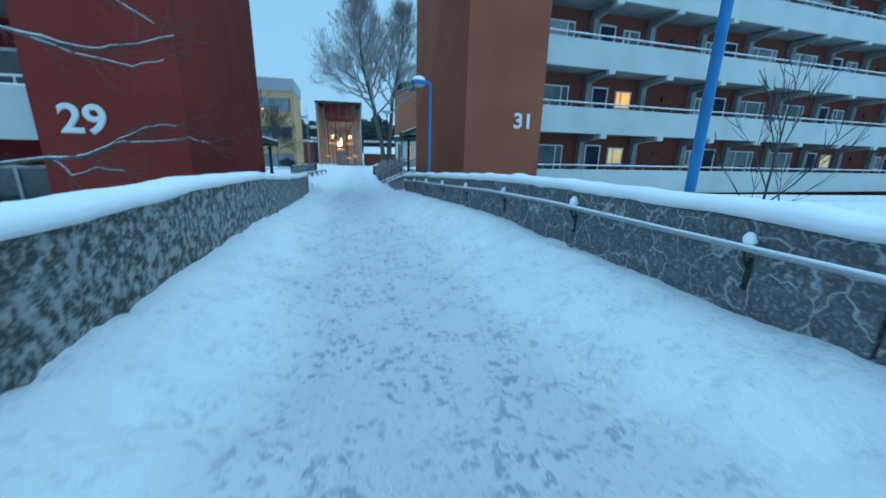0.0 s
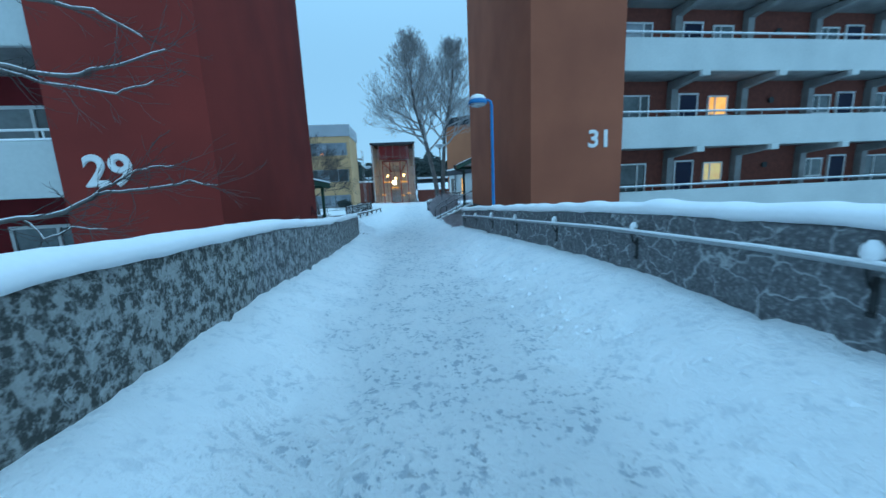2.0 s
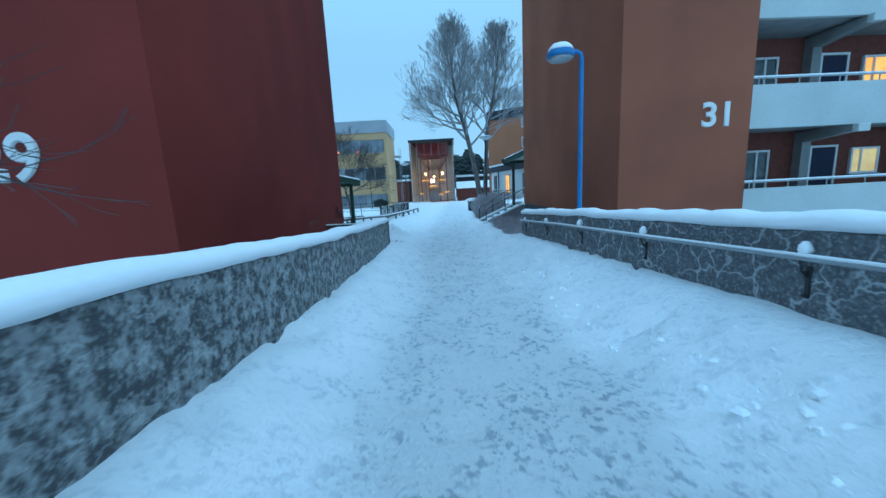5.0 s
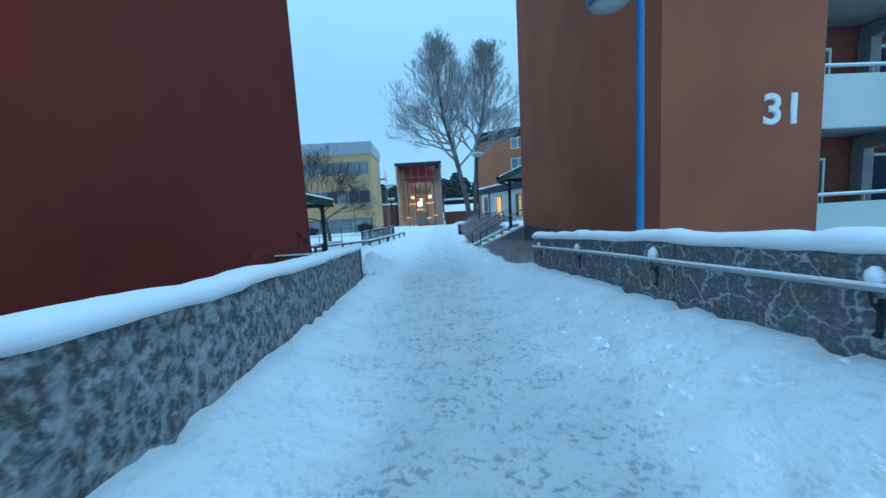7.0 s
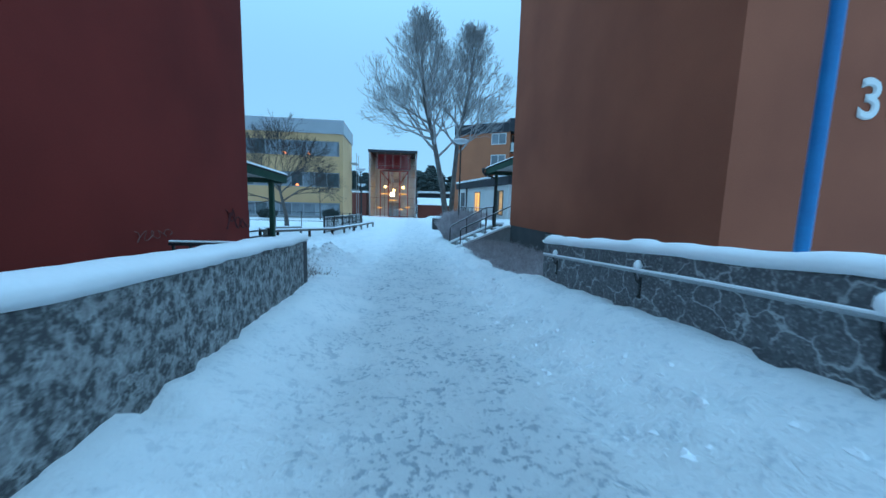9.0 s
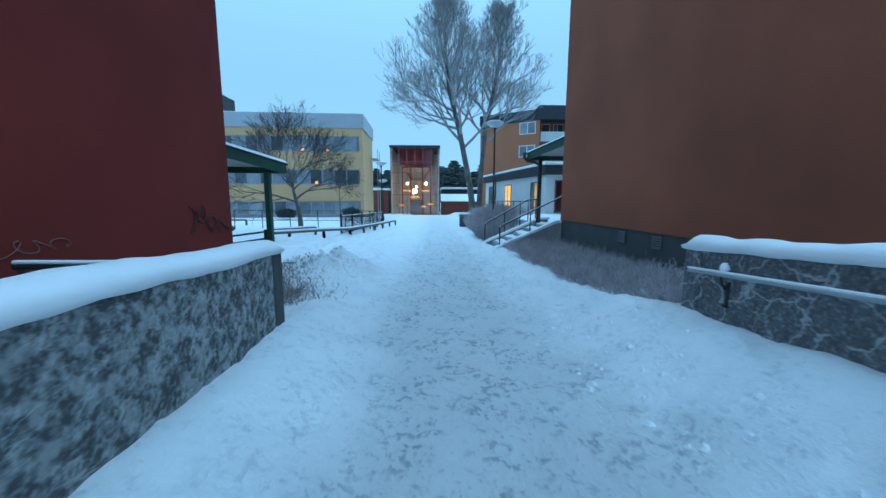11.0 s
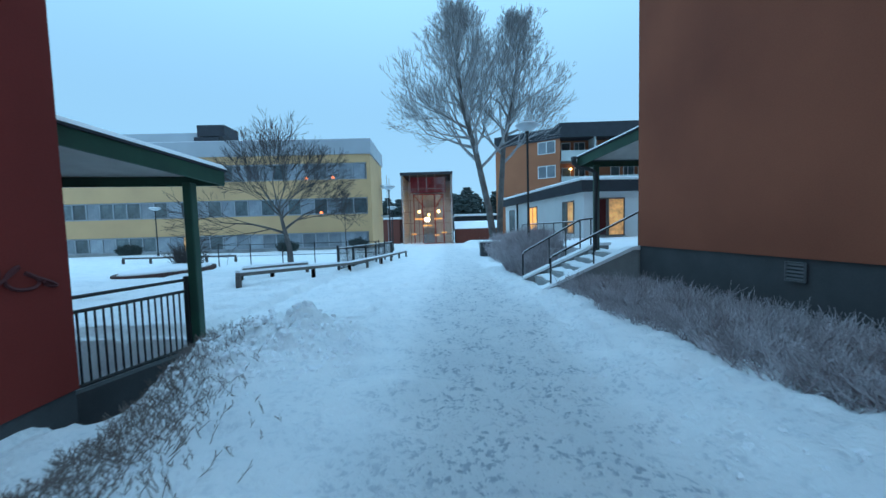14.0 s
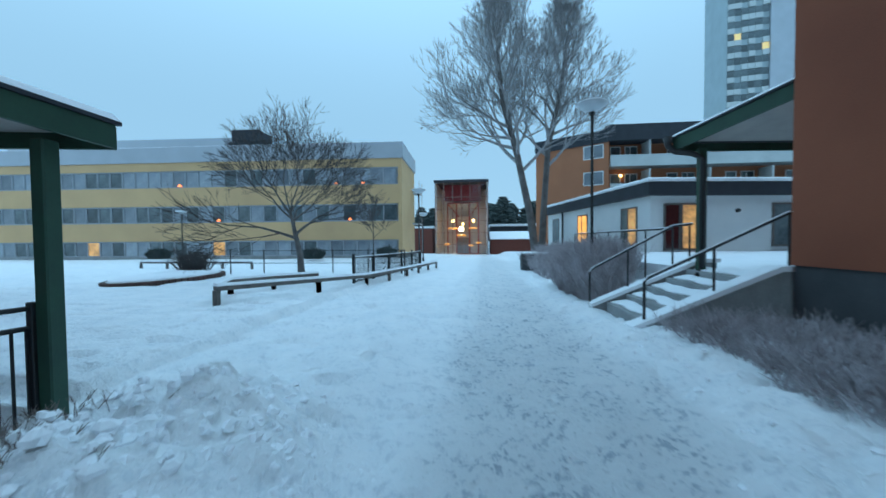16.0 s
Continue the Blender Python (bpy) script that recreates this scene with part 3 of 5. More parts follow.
# ---- number 31: ochre gable and its access balconies ----
def building_31():
    b = thing("apartment_building", "ochre rendered apartment block numbered 31 with long white access balconies", "apartment building", pose(3.82, 14.48, 0, 0, 0, 4.2))
    gable = Mesh().box(0, 3.34, 0, 9.2, 0.12, 17.2)
    part("gable_wall", gable, OCHRE, b, "ochre-brown rendered gable wall")
    plinth = part("plinth", Mesh().box(0.03, 3.31, 0.03, 9.17, -3.5, 0.116), PLINTH, b, "dark grey concrete plinth")
    vent = Mesh()
    frame_ring(vent, -0.13, 0.13, -0.16, 0.10, -0.015, 0.015, 0.012)
    for k in range(5):
        z = -0.14 + k * 0.048
        vent.hexa([(-0.12, -0.015, z), (0.12, -0.015, z), (0.12, 0.015, z + 0.02), (-0.12, 0.015, z + 0.02), (-0.12, -0.015, z + 0.008), (0.12, -0.015, z + 0.008), (0.12, 0.015, z + 0.028), (-0.12, 0.015, z + 0.028)])
    me = vent.data("vent", VENT)
    for y in (4.55, 5.75):
        piece("vent", me, pose(-0.0, y, -0.03, 0, 0, -90), plinth)
    digits("31", 0.80, FRAME, pose(2.04, -0.012, 2.36, 90) @ Matrix.Diagonal((1.12, 1, 1, 1)), b, "pale painted house number 31")
    # body of the block behind the balconies
    part("rear_wall", Mesh().box(3.344, 36, 2.0, 9.2, -3.5, 17.2), BRICK, b, "dark red brick wall behind the balconies")
    part("roof", Mesh().box(-0.15, 36.2, -0.15, 9.35, 17.2, 17.5), ROOFDARK, b)
    bays, pitch, first = 10, 3.2, 3.5
    tops = [0.72 + 2.67 * k for k in range(6)]
    lit = {(1, 1): LIT, (0, 1): LITPALE, (0, 6): LITPALE, (2, 8): LITSOFT}
    for k, top in enumerate(tops):
        deck = part("balcony", Mesh().box(3.37, 36, 0.55, 1.998, top - 1.06, top - 0.93), CONCRETE, b, "access balcony with white parapet")
        part("parapet", Mesh().soft_box(3.37, 36, 0.42, 0.545, top - 1.10, top, 0.012), WHITE, deck, "white painted concrete parapet")
        rail = Mesh().tube([(3.37, 0.48, top + 0.17), (36, 0.48, top + 0.17)], 0.024, 6)
        for i in range(29):
            rail.box(3.9 + i * 1.1 - 0.012, 3.9 + i * 1.1 + 0.012, 0.47, 0.49, top - 0.02, top + 0.16)
        part("rail", rail, STEEL, deck, "thin grey steel rail")
        part("rail_snow", Mesh().soft_box(3.37, 36, 0.455, 0.51, top + 0.19, top + 0.225, 0.012), SNOW, deck)
        z0 = top - 0.92
        for i in range(bays):
            x = first + i * pitch
            if i:
                beam = Mesh()
                zc = top + 2.67 - 1.10
                beam.hexa([(x - 0.13, 0.34, zc - 0.16), (x + 0.13, 0.34, zc - 0.16), (x + 0.13, 1.99, zc - 0.36), (x - 0.13, 1.99, zc - 0.36), (x - 0.13, 0.34, zc - 0.003), (x + 0.13, 0.34, zc - 0.003), (x + 0.13, 1.99, zc - 0.003), (x - 0.13, 1.99, zc - 0.003)])
                part("bracket", beam, CONCRETE, deck, "grey concrete bracket beam")
                part("beam_end", Mesh().soft_box(x - 0.17, x + 0.17, 0.24, 0.41, zc - 0.2, zc + 0.0, 0.02), WHITE, deck, "white capped beam end")
                part("pier", Mesh().box(x - 0.14, x + 0.14, 1.72, 1.995, z0 - 0.01, zc - 0.3), CONCRETE, deck)
            kind = (0, 1, 2, 3, 0)[i % 5]
            if kind == 0:
                window(deck, x + 0.1, x + 2.25, z0 + 0.72, z0 + 2.0, 1.96, PALEGLASS if k == 2 else GLASS, (x + 0.85, x + 1.85))
            elif kind in (1, 3):
                d0 = x + 0.35 if kind == 1 else x + 1.6
                door = part("door", Mesh().soft_box(d0 + 0.07, d0 + 0.83, 1.93, 1.98, z0 + 0.02, z0 + 1.98, 0.01), NAVY, deck, "dark navy flat door")
                part("door_frame", frame_ring(Mesh(), d0, d0 + 0.9, z0 - 0.02, z0 + 2.06, 1.92, 1.995, 0.065), FRAME, door)
                part("handle", Mesh().tube([(d0 + 0.74, 1.90, z0 + 1.0), (d0 + 0.64, 1.90, z0 + 1.0)], 0.012, 6), STEEL, door)
                w0 = x + 1.7 if kind == 1 else x + 0.35
                window(deck, w0, w0 + 0.92, z0 + 1.15, z0 + 1.95, 1.96, lit.get((k, i), GLASS), (w0 + 0.33,))
            else:
                lamp = Mesh().tube([(x + 1.5, 1.995, z0 + 1.75), (x + 1.5, 1.9, z0 + 1.75)], [0.10, 0.13], 12)
                part("wall_lamp", lamp, BLACK, deck, "round black wall lamp")
    for i in range(11):
        x = first + i * pitch
        part("pillar", Mesh().box(x - 0.15, x + 0.15, 0.6, 0.9, -3.4, -0.665), CONCRETE, b)
    return b


building_31()


# ---- number 29: red gable ----
def building_29():
    b = thing("apartment_building", "dark red rendered apartment block numbered 29 with snowy white balconies", "apartment building", pose(-3.98, 9.45, 0, 0, 0, 4.0))
    part("gable_wall", Mesh().box(-2.71, 0, 0, 9.35, -0.78, 17.2), RED, b, "dark red rendered gable wall")
    part("plinth", Mesh().box(-2.69, -0.02, 0.02, 9.33, -3.5, -0.784), PLINTH, b)
    part("rear_wall", Mesh().box(-34, -2.714, 2.0, 9.33, -3.5, 17.2), DARKRED, b, "dark red wall behind the balconies")
    part("roof", Mesh().box(-34, 0.15, -0.15, 9.45, 17.2, 17.5), ROOFDARK, b)
    digits("29", 0.80, FRAME, pose(-2.30, -0.012, 1.56, 90) @ Matrix.Diagonal((1.06, 1, 1, 1)), b, "pale painted house number 29")
    for k in range(-1, 6):
        z = 1.42 + 2.65 * k
        deck = part("balcony", Mesh().box(-34, -2.72, 0.22, 1.998, z - 0.02, z + 0.12), CONCRETE, b, "balcony with white snow-streaked parapet")
        part("parapet", Mesh().soft_box(-34, -2.72, 0.10, 0.215, z - 0.04, z + 1.0, 0.012), WHITE, deck)
        part("rail", Mesh().tube([(-34, 0.16, z + 1.2), (-2.75, 0.16, z + 1.2)], 0.024, 6), FRAME, deck)
        for i in range(5):
            x = -2.95 - 1.15 * i
            part("rail_post", Mesh().box(x - 0.013, x + 0.013, 0.15, 0.17, z + 0.98, z + 1.19), FRAME, deck)
        part("parapet_snow", Mesh().soft_box(-34, -2.73, 0.09, 0.23, z + 1.003, z + 1.045, 0.015), SNOW, deck)
        for x in (-4.75, -8.0, -11.2):
            window(deck, x - 0.7, x + 1.85, z + 0.80, z + 2.0, 1.96, GLASS, (x + 0.3, x + 1.4), FRAME, 0.075)
    # sprayed scrawl: loops of one line
    pts = []
    for i in range(90):
        a = i / 89
        pts.append((0.008, 8.05 + 1.15 * a + 0.09 * math.sin(i * 0.55), 0.45 - 0.18 * a + (0.20 - 0.15 * a) * math.cos(i * 0.41) + (0.16 if 18 < i < 30 else 0)))
    part("graffiti", Mesh().tube(pts, 0.016, 4), GRAFFITI, b, "dark illegible sprayed scrawl")
    pts = [(0.006, 5.2 + 0.9 * i / 59 + 0.06 * math.sin(i * 0.62), 0.36 + 0.08 * math.cos(i * 0.5) * (1 - i / 120)) for i in range(60)]
    part("graffiti", Mesh().tube(pts, 0.005, 4), FADED, b, "faint pale illegible scrawl")
    return b


building_29()


# ---- entrance canopies ----
def canopy(name_label, a, b_, c, d, drop, snow_h, post, foot, gutter=None):
    """A sloping canopy roof on the corners a, b_, c, d (high, low, low, high)."""
    t = thing("entrance_canopy", name_label, "canopy")
    up = lambda p, h: (p[0], p[1], p[2] + h)
    q = [a, b_, c, d]
    part("soffit", Mesh().hexa([up(p, -0.03) for p in q] + [up(p, 0.0) for p in q]), SOFFIT, t, "pale boarded soffit")
    for p, r in ((a, b_), (b_, c)):
        v = (Vector(r) - Vector(p)).normalized()
        n = Vector((v.y, -v.x, 0)).normalized() * 0.04
        if n.dot(Vector(p) - (Vector(a) + Vector(c)) / 2) < 0:
            n = -n
        pts = []
        for h in (-drop, 0.035):
            for s in (p, r):
                pts.append(up(s, h))
            for s in (r, p):
                pts.append(tuple(Vector(up(s, h)) + n))
        part("fascia", Mesh().hexa(pts), GREEN, t, "dark green painted fascia board")
    mid = lambda p: Vector(p) + (Vector(p) - (Vector(a) + Vector(c)) / 2).normalized() * 0.07
    part("roof", Mesh().hexa([tuple(mid(p) + Vector((0, 0, 0.037))) for p in q] + [tuple(mid(p) + Vector((0, 0, 0.07))) for p in q]), ROOFDARK, t)
    part("roof_snow", Mesh().hexa([tuple(mid(p) + Vector((0, 0, 0.072))) for p in q] + [tuple(Vector(p) * 1.0 + Vector((0, 0, 0.072 + snow_h))) for p in q]), SNOW, t, "layer of snow")
    x, y = post
    top = b_[2] - drop + 0.02
    part("post", Mesh().soft_box(x - 0.065, x + 0.065, y - 0.065, y + 0.065, foot, top, 0.012), GREEN, t, "dark green square post")
    if gutter:
        part("gutter", Mesh().tube([up(b_, 0.02), up(c, 0.02)], 0.07, 8), BLACK, t)
        gx, gy, gz = b_
        part("downpipe", Mesh().tube([(gx - 0.13, gy - 0.02, gz + 0.07), (gx - 0.13, gy - 0.04, gz - 0.10), (gx - 0.04, gy - 0.10, gz - 0.22), (gx + 0.20, gy - 0.20, gz - 0.28), (x - 0.05, y - 0.13, gz - 0.40), (x - 0.05, y - 0.13, foot + 0.25), (x - 0.16, y - 0.17, foot + 0.06)], [0.085, 0.06, 0.055, 0.055, 0.055, 0.055, 0.055], 8), BLACK, t, "black swan-neck downpipe", smooth=True)
    return t


canopy("dark green timber entrance canopy with snow, beside the red block", (-5.16, 18.86, 1.80), (-4.46, 20.95, 1.53), (-12, 19.6, 1.53), (-12, 17.4, 1.80), 0.17, 0.07, (-4.77, 20.66), -1.1)
canopy("dark green canopy with black gutter and snow over the terrace", (3.30, 23.68, 2.69), (2.48, 25.50, 2.36), (8.5, 26.1, 2.36), (8.5, 24.2, 2.69), 0.19, 0.06, (2.90, 25.36), -0.25, True)


def canopy_fence():
    t = thing("metal_fence", "black metal fence with upright bars beside the canopy post", "fence")
    a, b = Vector((-5.26, 18.85, 0)), Vector((-4.86, 20.6, 0))
    at = lambda k, z: tuple(a + (b - a) * k + Vector((0, 0, z)))
    for z in (0.0, -0.16, -0.98):
        part("rail", Mesh().tube([at(0, z), at(1, z)], 0.022, 6), BLACK, t)
    bar = Mesh().box(-0.008, 0.008, -0.008, 0.008, -0.97, -0.17).data("bar", BLACK)
    for i in range(21):
        piece("bar", bar, Matrix.Translation(at((i + 0.5) / 21, 0)), t)
    for k in (0.0, 1.0):
        x, y, z = at(k, 0)
        part("post", Mesh().soft_box(x - 0.03, x + 0.03, y - 0.03, y + 0.03, -1.3, 0.05, 0.006), BLACK, t)
    part("base_wall", Mesh().hexa([(-5.36, 18.83, -2.4), (-5.22, 18.81, -2.4), (-4.80, 20.72, -2.4), (-4.94, 20.74, -2.4), (-5.36, 18.83, -1.04), (-5.22, 18.81, -1.04), (-4.80, 20.72, -1.04), (-4.94, 20.74, -1.04)]), PLINTH, t, "dark concrete kerb wall")


canopy_fence()
tagged(part("entrance_pillar", Mesh().soft_box(-7.75, -7.45, 19.7, 20.0, -1.4, 1.5, 0.02), SOFFIT), "pale rendered pillar under the canopy", "pillar")


# ---- terrace and steps ----
def steps():
    t = thing("outdoor_steps", "five broad concrete steps, half covered with snow", "steps")
    n, x0, dx, z0, dz = 5, 1.28, 0.37, -0.93, 0.165
    for i in range(n):
        s = part("step", Mesh().soft_box(x0 + i * dx, x0 + n * dx + 0.4, 23.92, 25.62, z0 + (i - 0.0) * dz - (0.5 if i == 0 else 0.02), z0 + (i + 1) * dz, 0.012), CONCRETE, t)
        pts = []
        m = 14
        for k in range(m + 1):
            y = 23.96 + 1.62 * k / m
            w = 0.07 + 0.05 * noise.noise(Vector((i * 3.1, y * 2.2, 0)))
            x = x0 + i * dx + max(0.01, 0.10 + 0.18 * noise.noise(Vector((i * 7.7, y * 1.7, 2))))
            xe = x0 + (i + 1) * dx + 0.01
            z = z0 + (i + 1) * dz
            pts.append([(x, y, z + 0.003), (x + 0.03, y, z + 0.4 * w), (xe - 0.04, y, z + w), (xe, y, z + w), (xe, y, z + 0.003)])
        part("step_snow", Mesh().loft(pts), SNOW, s, "drifted snow", smooth=True)
    for y0, y1 in ((23.68, 23.90), (25.64, 25.84)):
        sec = [(1.05, -1.5), (1.05, -0.86), (3.05, 0.02), (3.35, 0.02), (3.35, -1.5)]
        part("cheek_wall", Mesh().loft([[(x, y, z) for x, z in sec] for y in (y0, y1)]), CONCRETE, t)
        top = [(1.0, -0.87), (1.0, -0.80), (3.03, 0.10), (3.4, 0.10), (3.4, 0.023), (3.05, 0.023)]
        part("cheek_snow", Mesh().loft([[(x, y, z) for x, z in top] for y in (y0 - 0.03, y1 + 0.03)]), SNOW, t)


steps()
terrace = Mesh().hexa([(3.13, 24.06, -1.6), (14, 24.6, -1.6), (14, 36, -1.6), (2.3, 33.5, -1.6), (3.13, 24.06, -0.10), (14, 24.6, -0.10), (14, 36, -0.10), (2.3, 33.5, -0.10)])
tagged(part("ground_slab", terrace, SNOW), "snow-covered raised terrace before the low white wing", "terrace", kind="structure")


def stair_rail(pts, posts, level):
    t = thing("stair_railing", "thin dark steel stair railing dusted with snow", "railing", group="stair railings")
    part("rail", Mesh().tube(pts, 0.022, 8), BLACK, t, smooth=True)
    part("rail_snow", Mesh().tube([(x, y, z + 0.024) for x, y, z in pts[1:]], 0.013, 6), SNOW, t)
    for x, y, z0, z1 in posts:
        part("post", Mesh().tube([(x, y, z0), (x, y, z1)], 0.018, 6), BLACK, t)


stair_rail([(1.22, 23.76, -1.0), (1.22, 23.76, -0.14), (1.27, 23.76, -0.08), (3.2, 23.78, 0.86), (3.3, 23.78, 0.86)], [(2.2, 23.77, -0.40, 0.36), (3.22, 23.78, 0.0, 0.86)], 0)
stair_rail([(1.02, 25.85, -1.0), (1.02, 25.85, -0.2), (1.06, 25.85, -0.12), (2.58, 25.74, 0.74), (2.95, 25.74, 0.78)], [(1.75, 25.79, -0.6, 0.28), (2.9, 25.74, -0.1, 0.77)], 0)


def terrace_rail():
    t = thing("terrace_railing", "dark steel railing along the snowy terrace edge", "railing")
    a, b = Vector((2.66, 25.9, 0.70)), Vector((2.42, 32.8, 0.66))
    part("rail", Mesh().tube([tuple(a), tuple(b)], 0.022, 8), BLACK, t)
    part("rail_snow", Mesh().tube([tuple(a + Vector((0, 0, 0.024))), tuple(b + Vector((0, 0, 0.024)))], 0.013, 6), SNOW, t)
    for i in range(7):
        p = a + (b - a) * i / 6
        part("post", Mesh().tube([(p.x, p.y, -0.5), tuple(p)], 0.018, 6), BLACK, t)


terrace_rail()


# ---- the low white wing ----
def wing():
    b = thing("low_building", "low white rendered building with dark fascia, snowy roof and warm windows", "building", pose(5.74, 34.0, 0, 0, 0, 8.2))
    part("wall", Mesh().box(0, 16, 0, 13.0, -1.0, 2.22), WINGWALL, b, "white rendered wall")
    part("fascia", Mesh().box(-0.2, 16.2, -0.2, 13.2, 2.225, 2.78), ROOFDARK, b, "dark sheet-metal fascia")
    part("roof_snow", Mesh().soft_box(-0.24, 16.24, -0.24, 13.24, 2.784, 2.95, 0.05), SNOW, b)
    part("downpipe", Mesh().tube([(-0.08, 9.8, -0.9), (-0.08, 9.8, 2.3)], 0.06, 8), BLACK, b)
    side = [(0.95, 2.3, LITSOFT), (6.0, 7.4, LIT), (10.6, 11.9, GLASS)]
    for y0, y1, glass in side:
        holder = part("window", frame_ring(Mesh(), 0, y1 - y0, 0.1, 1.86, -0.03, 0.03, 0.07, ((y1 - y0) * 0.45,)), TIMBER, b)
        holder.matrix_basis = pose(-0.01, y1, 0, 0, 0, -90)
        for k, (u0, u1) in enumerate(((0.035, 0.45 * (y1 - y0)), (0.45 * (y1 - y0), y1 - y0 - 0.035))):
            part("pane", Mesh().box(u0, u1, -0.012, 0.004, 0.13, 1.83), glass if k or glass is LIT else GLASS, holder)
    window(b, 0.55, 1.25, -0.02, 1.9, -0.01, DARKGLASS, (), TIMBER)
    window(b, 1.28, 2.2, -0.02, 1.9, -0.01, LITSOFT, (), TIMBER)
    window(b, 5.2, 6.2, 0.1, 1.9, -0.01, GLASS, (), TIMBER)
    part("wall_lamp", Mesh().tube([(3.7, 0.0, 1.6), (3.7, -0.12, 1.6)], [0.09, 0.07], 10), BLACK, b)


DARKGLASS = curtained("dark_red_interior_glass", (0.10, 0.02, 0.02), (0.05, 0.012, 0.012))
wing()


# ---- the orange block behind ----
def orange_block():
    b = thing("apartment_building", "orange rendered four-storey block with white balconies and dark roof band", "apartment building", pose(11.1, 55.2, 0, 0, 0, 0))
    left = Mesh()
    ang = [(0, 0), (-6.3, 4.2), (-1.0, 13), (4, 13)]
    left.loft([[(x, y, z) for x, y in ang] for z in (-2.2, 9.7)])
    part("wall", left, ORANGE, b, "orange rendered wall")
    part("roof_band", Mesh().loft([[(x * 1.02, y - 0.1, z) for x, y in ang] for z in (9.704, 10.9)]), ROOFDARK, b)
    part("rear_wall", Mesh().box(0.02, 34, 1.6, 13, -2.2, 9.75), ORANGE, b)
    part("roof", Mesh().box(-0.2, 34, -0.35, 13.2, 9.754, 11.25), ROOFDARK, b, "dark sheet-metal roof band")
    for k in range(4):
        z = 7.35 - 2.72 * k
        deck = part("balcony", Mesh().box(0.05, 34, -0.2, 1.598, z - 0.05, z + 0.1), CONCRETE, b)
        part("parapet", Mesh().box(0.05, 34, -0.3, -0.204, z - 0.05, z + 1.02), WHITE, deck)
        for i in range(6):
            x = 0.3 + i * 5.4
            window(deck, x + 0.3, x + 1.3, z + 0.25, z + 2.2, 1.56, GLASS, (), FRAME)
            window(deck, x + 1.7, x + 2.9, z + 1.0, z + 2.2, 1.56, GLASS, (x + 2.2,), FRAME)
            part("divider", Mesh().box(x + 3.3, x + 3.45, -0.19, 1.59, z + 0.1, z + 2.4), WHITE, deck)
        if k == 1:
            part("balcony_light", Mesh().tube_rings([(1.55, 1.3, z + 1.9, 0.08), (1.55, 1.3, z + 2.0, 0.16), (1.55, 1.3, z + 2.15, 0.05)], 8), BULB, deck, "glowing balcony lamp")
    # windows in the slanting wall
    rot = math.degrees(math.atan2(-4.2, 6.3))
    for z in (8.25, 5.65, 2.9):
        holder = part("window", frame_ring(Mesh(), 0, 1.95, 0, 1.35, -0.05, 0.03, 0.08, (0.98,)), FRAME, b)
        holder.matrix_basis = pose(-0.42 - 1.62, 0.28 + 1.08, z, 0, 0, rot)
        part("pane", Mesh().box(0.04, 0.95, -0.015, 0.0, 0.04, 1.31), PALEGLASS, holder)
        part("pane", Mesh().box(1.01, 1.91, -0.015, 0.0, 0.04, 1.31), PALEGLASS, holder)


orange_block()


# ---- the tall tower ----
def tower_block():
    b = thing("tower_block", "tall pale tower block with a staggered grid of balcony panels", "tower block", pose(55.0, 110, 0, 0, 0, -12))
    part("wall", Mesh().box(0, 8.0, 0, 14, -4, 84), PALEWALL, b)
    part("side_shaft", Mesh().box(8.004, 14.5, -0.6, 14, -4, 84), GREYMETAL, b, "blue-grey plain shaft")
    panel = Mesh().box(0, 1.25, -0.35, 0, 0, 1.15).data("panel", WHITE)
    pane = Mesh().box(0, 1.25, -0.06, 0, 0, 1.5).data("pane", GLASS)
    lamp = Mesh().box(0, 1.25, -0.07, 0, 0, 1.5).data("pane", LITPALE)
    for k in range(6, 30):
        for i in range(6):
            z = k * 2.75 - 3
            x = 0.15 + i * 1.31
            if (i + k // 2) % 2 or i % 3 == 0:
                piece("panel", panel, Matrix.Translation((x, -0.004, z)), b)
            piece("pane", lamp if (i * 7 + k * 5) % 23 == 0 else pane, Matrix.Translation((x, -0.004, z + 1.2)), b)


PALEWALL = material("pale_green_wall", (0.34, 0.42, 0.44), 0.7, amount=0.2, scale=0.3)
tower_block()


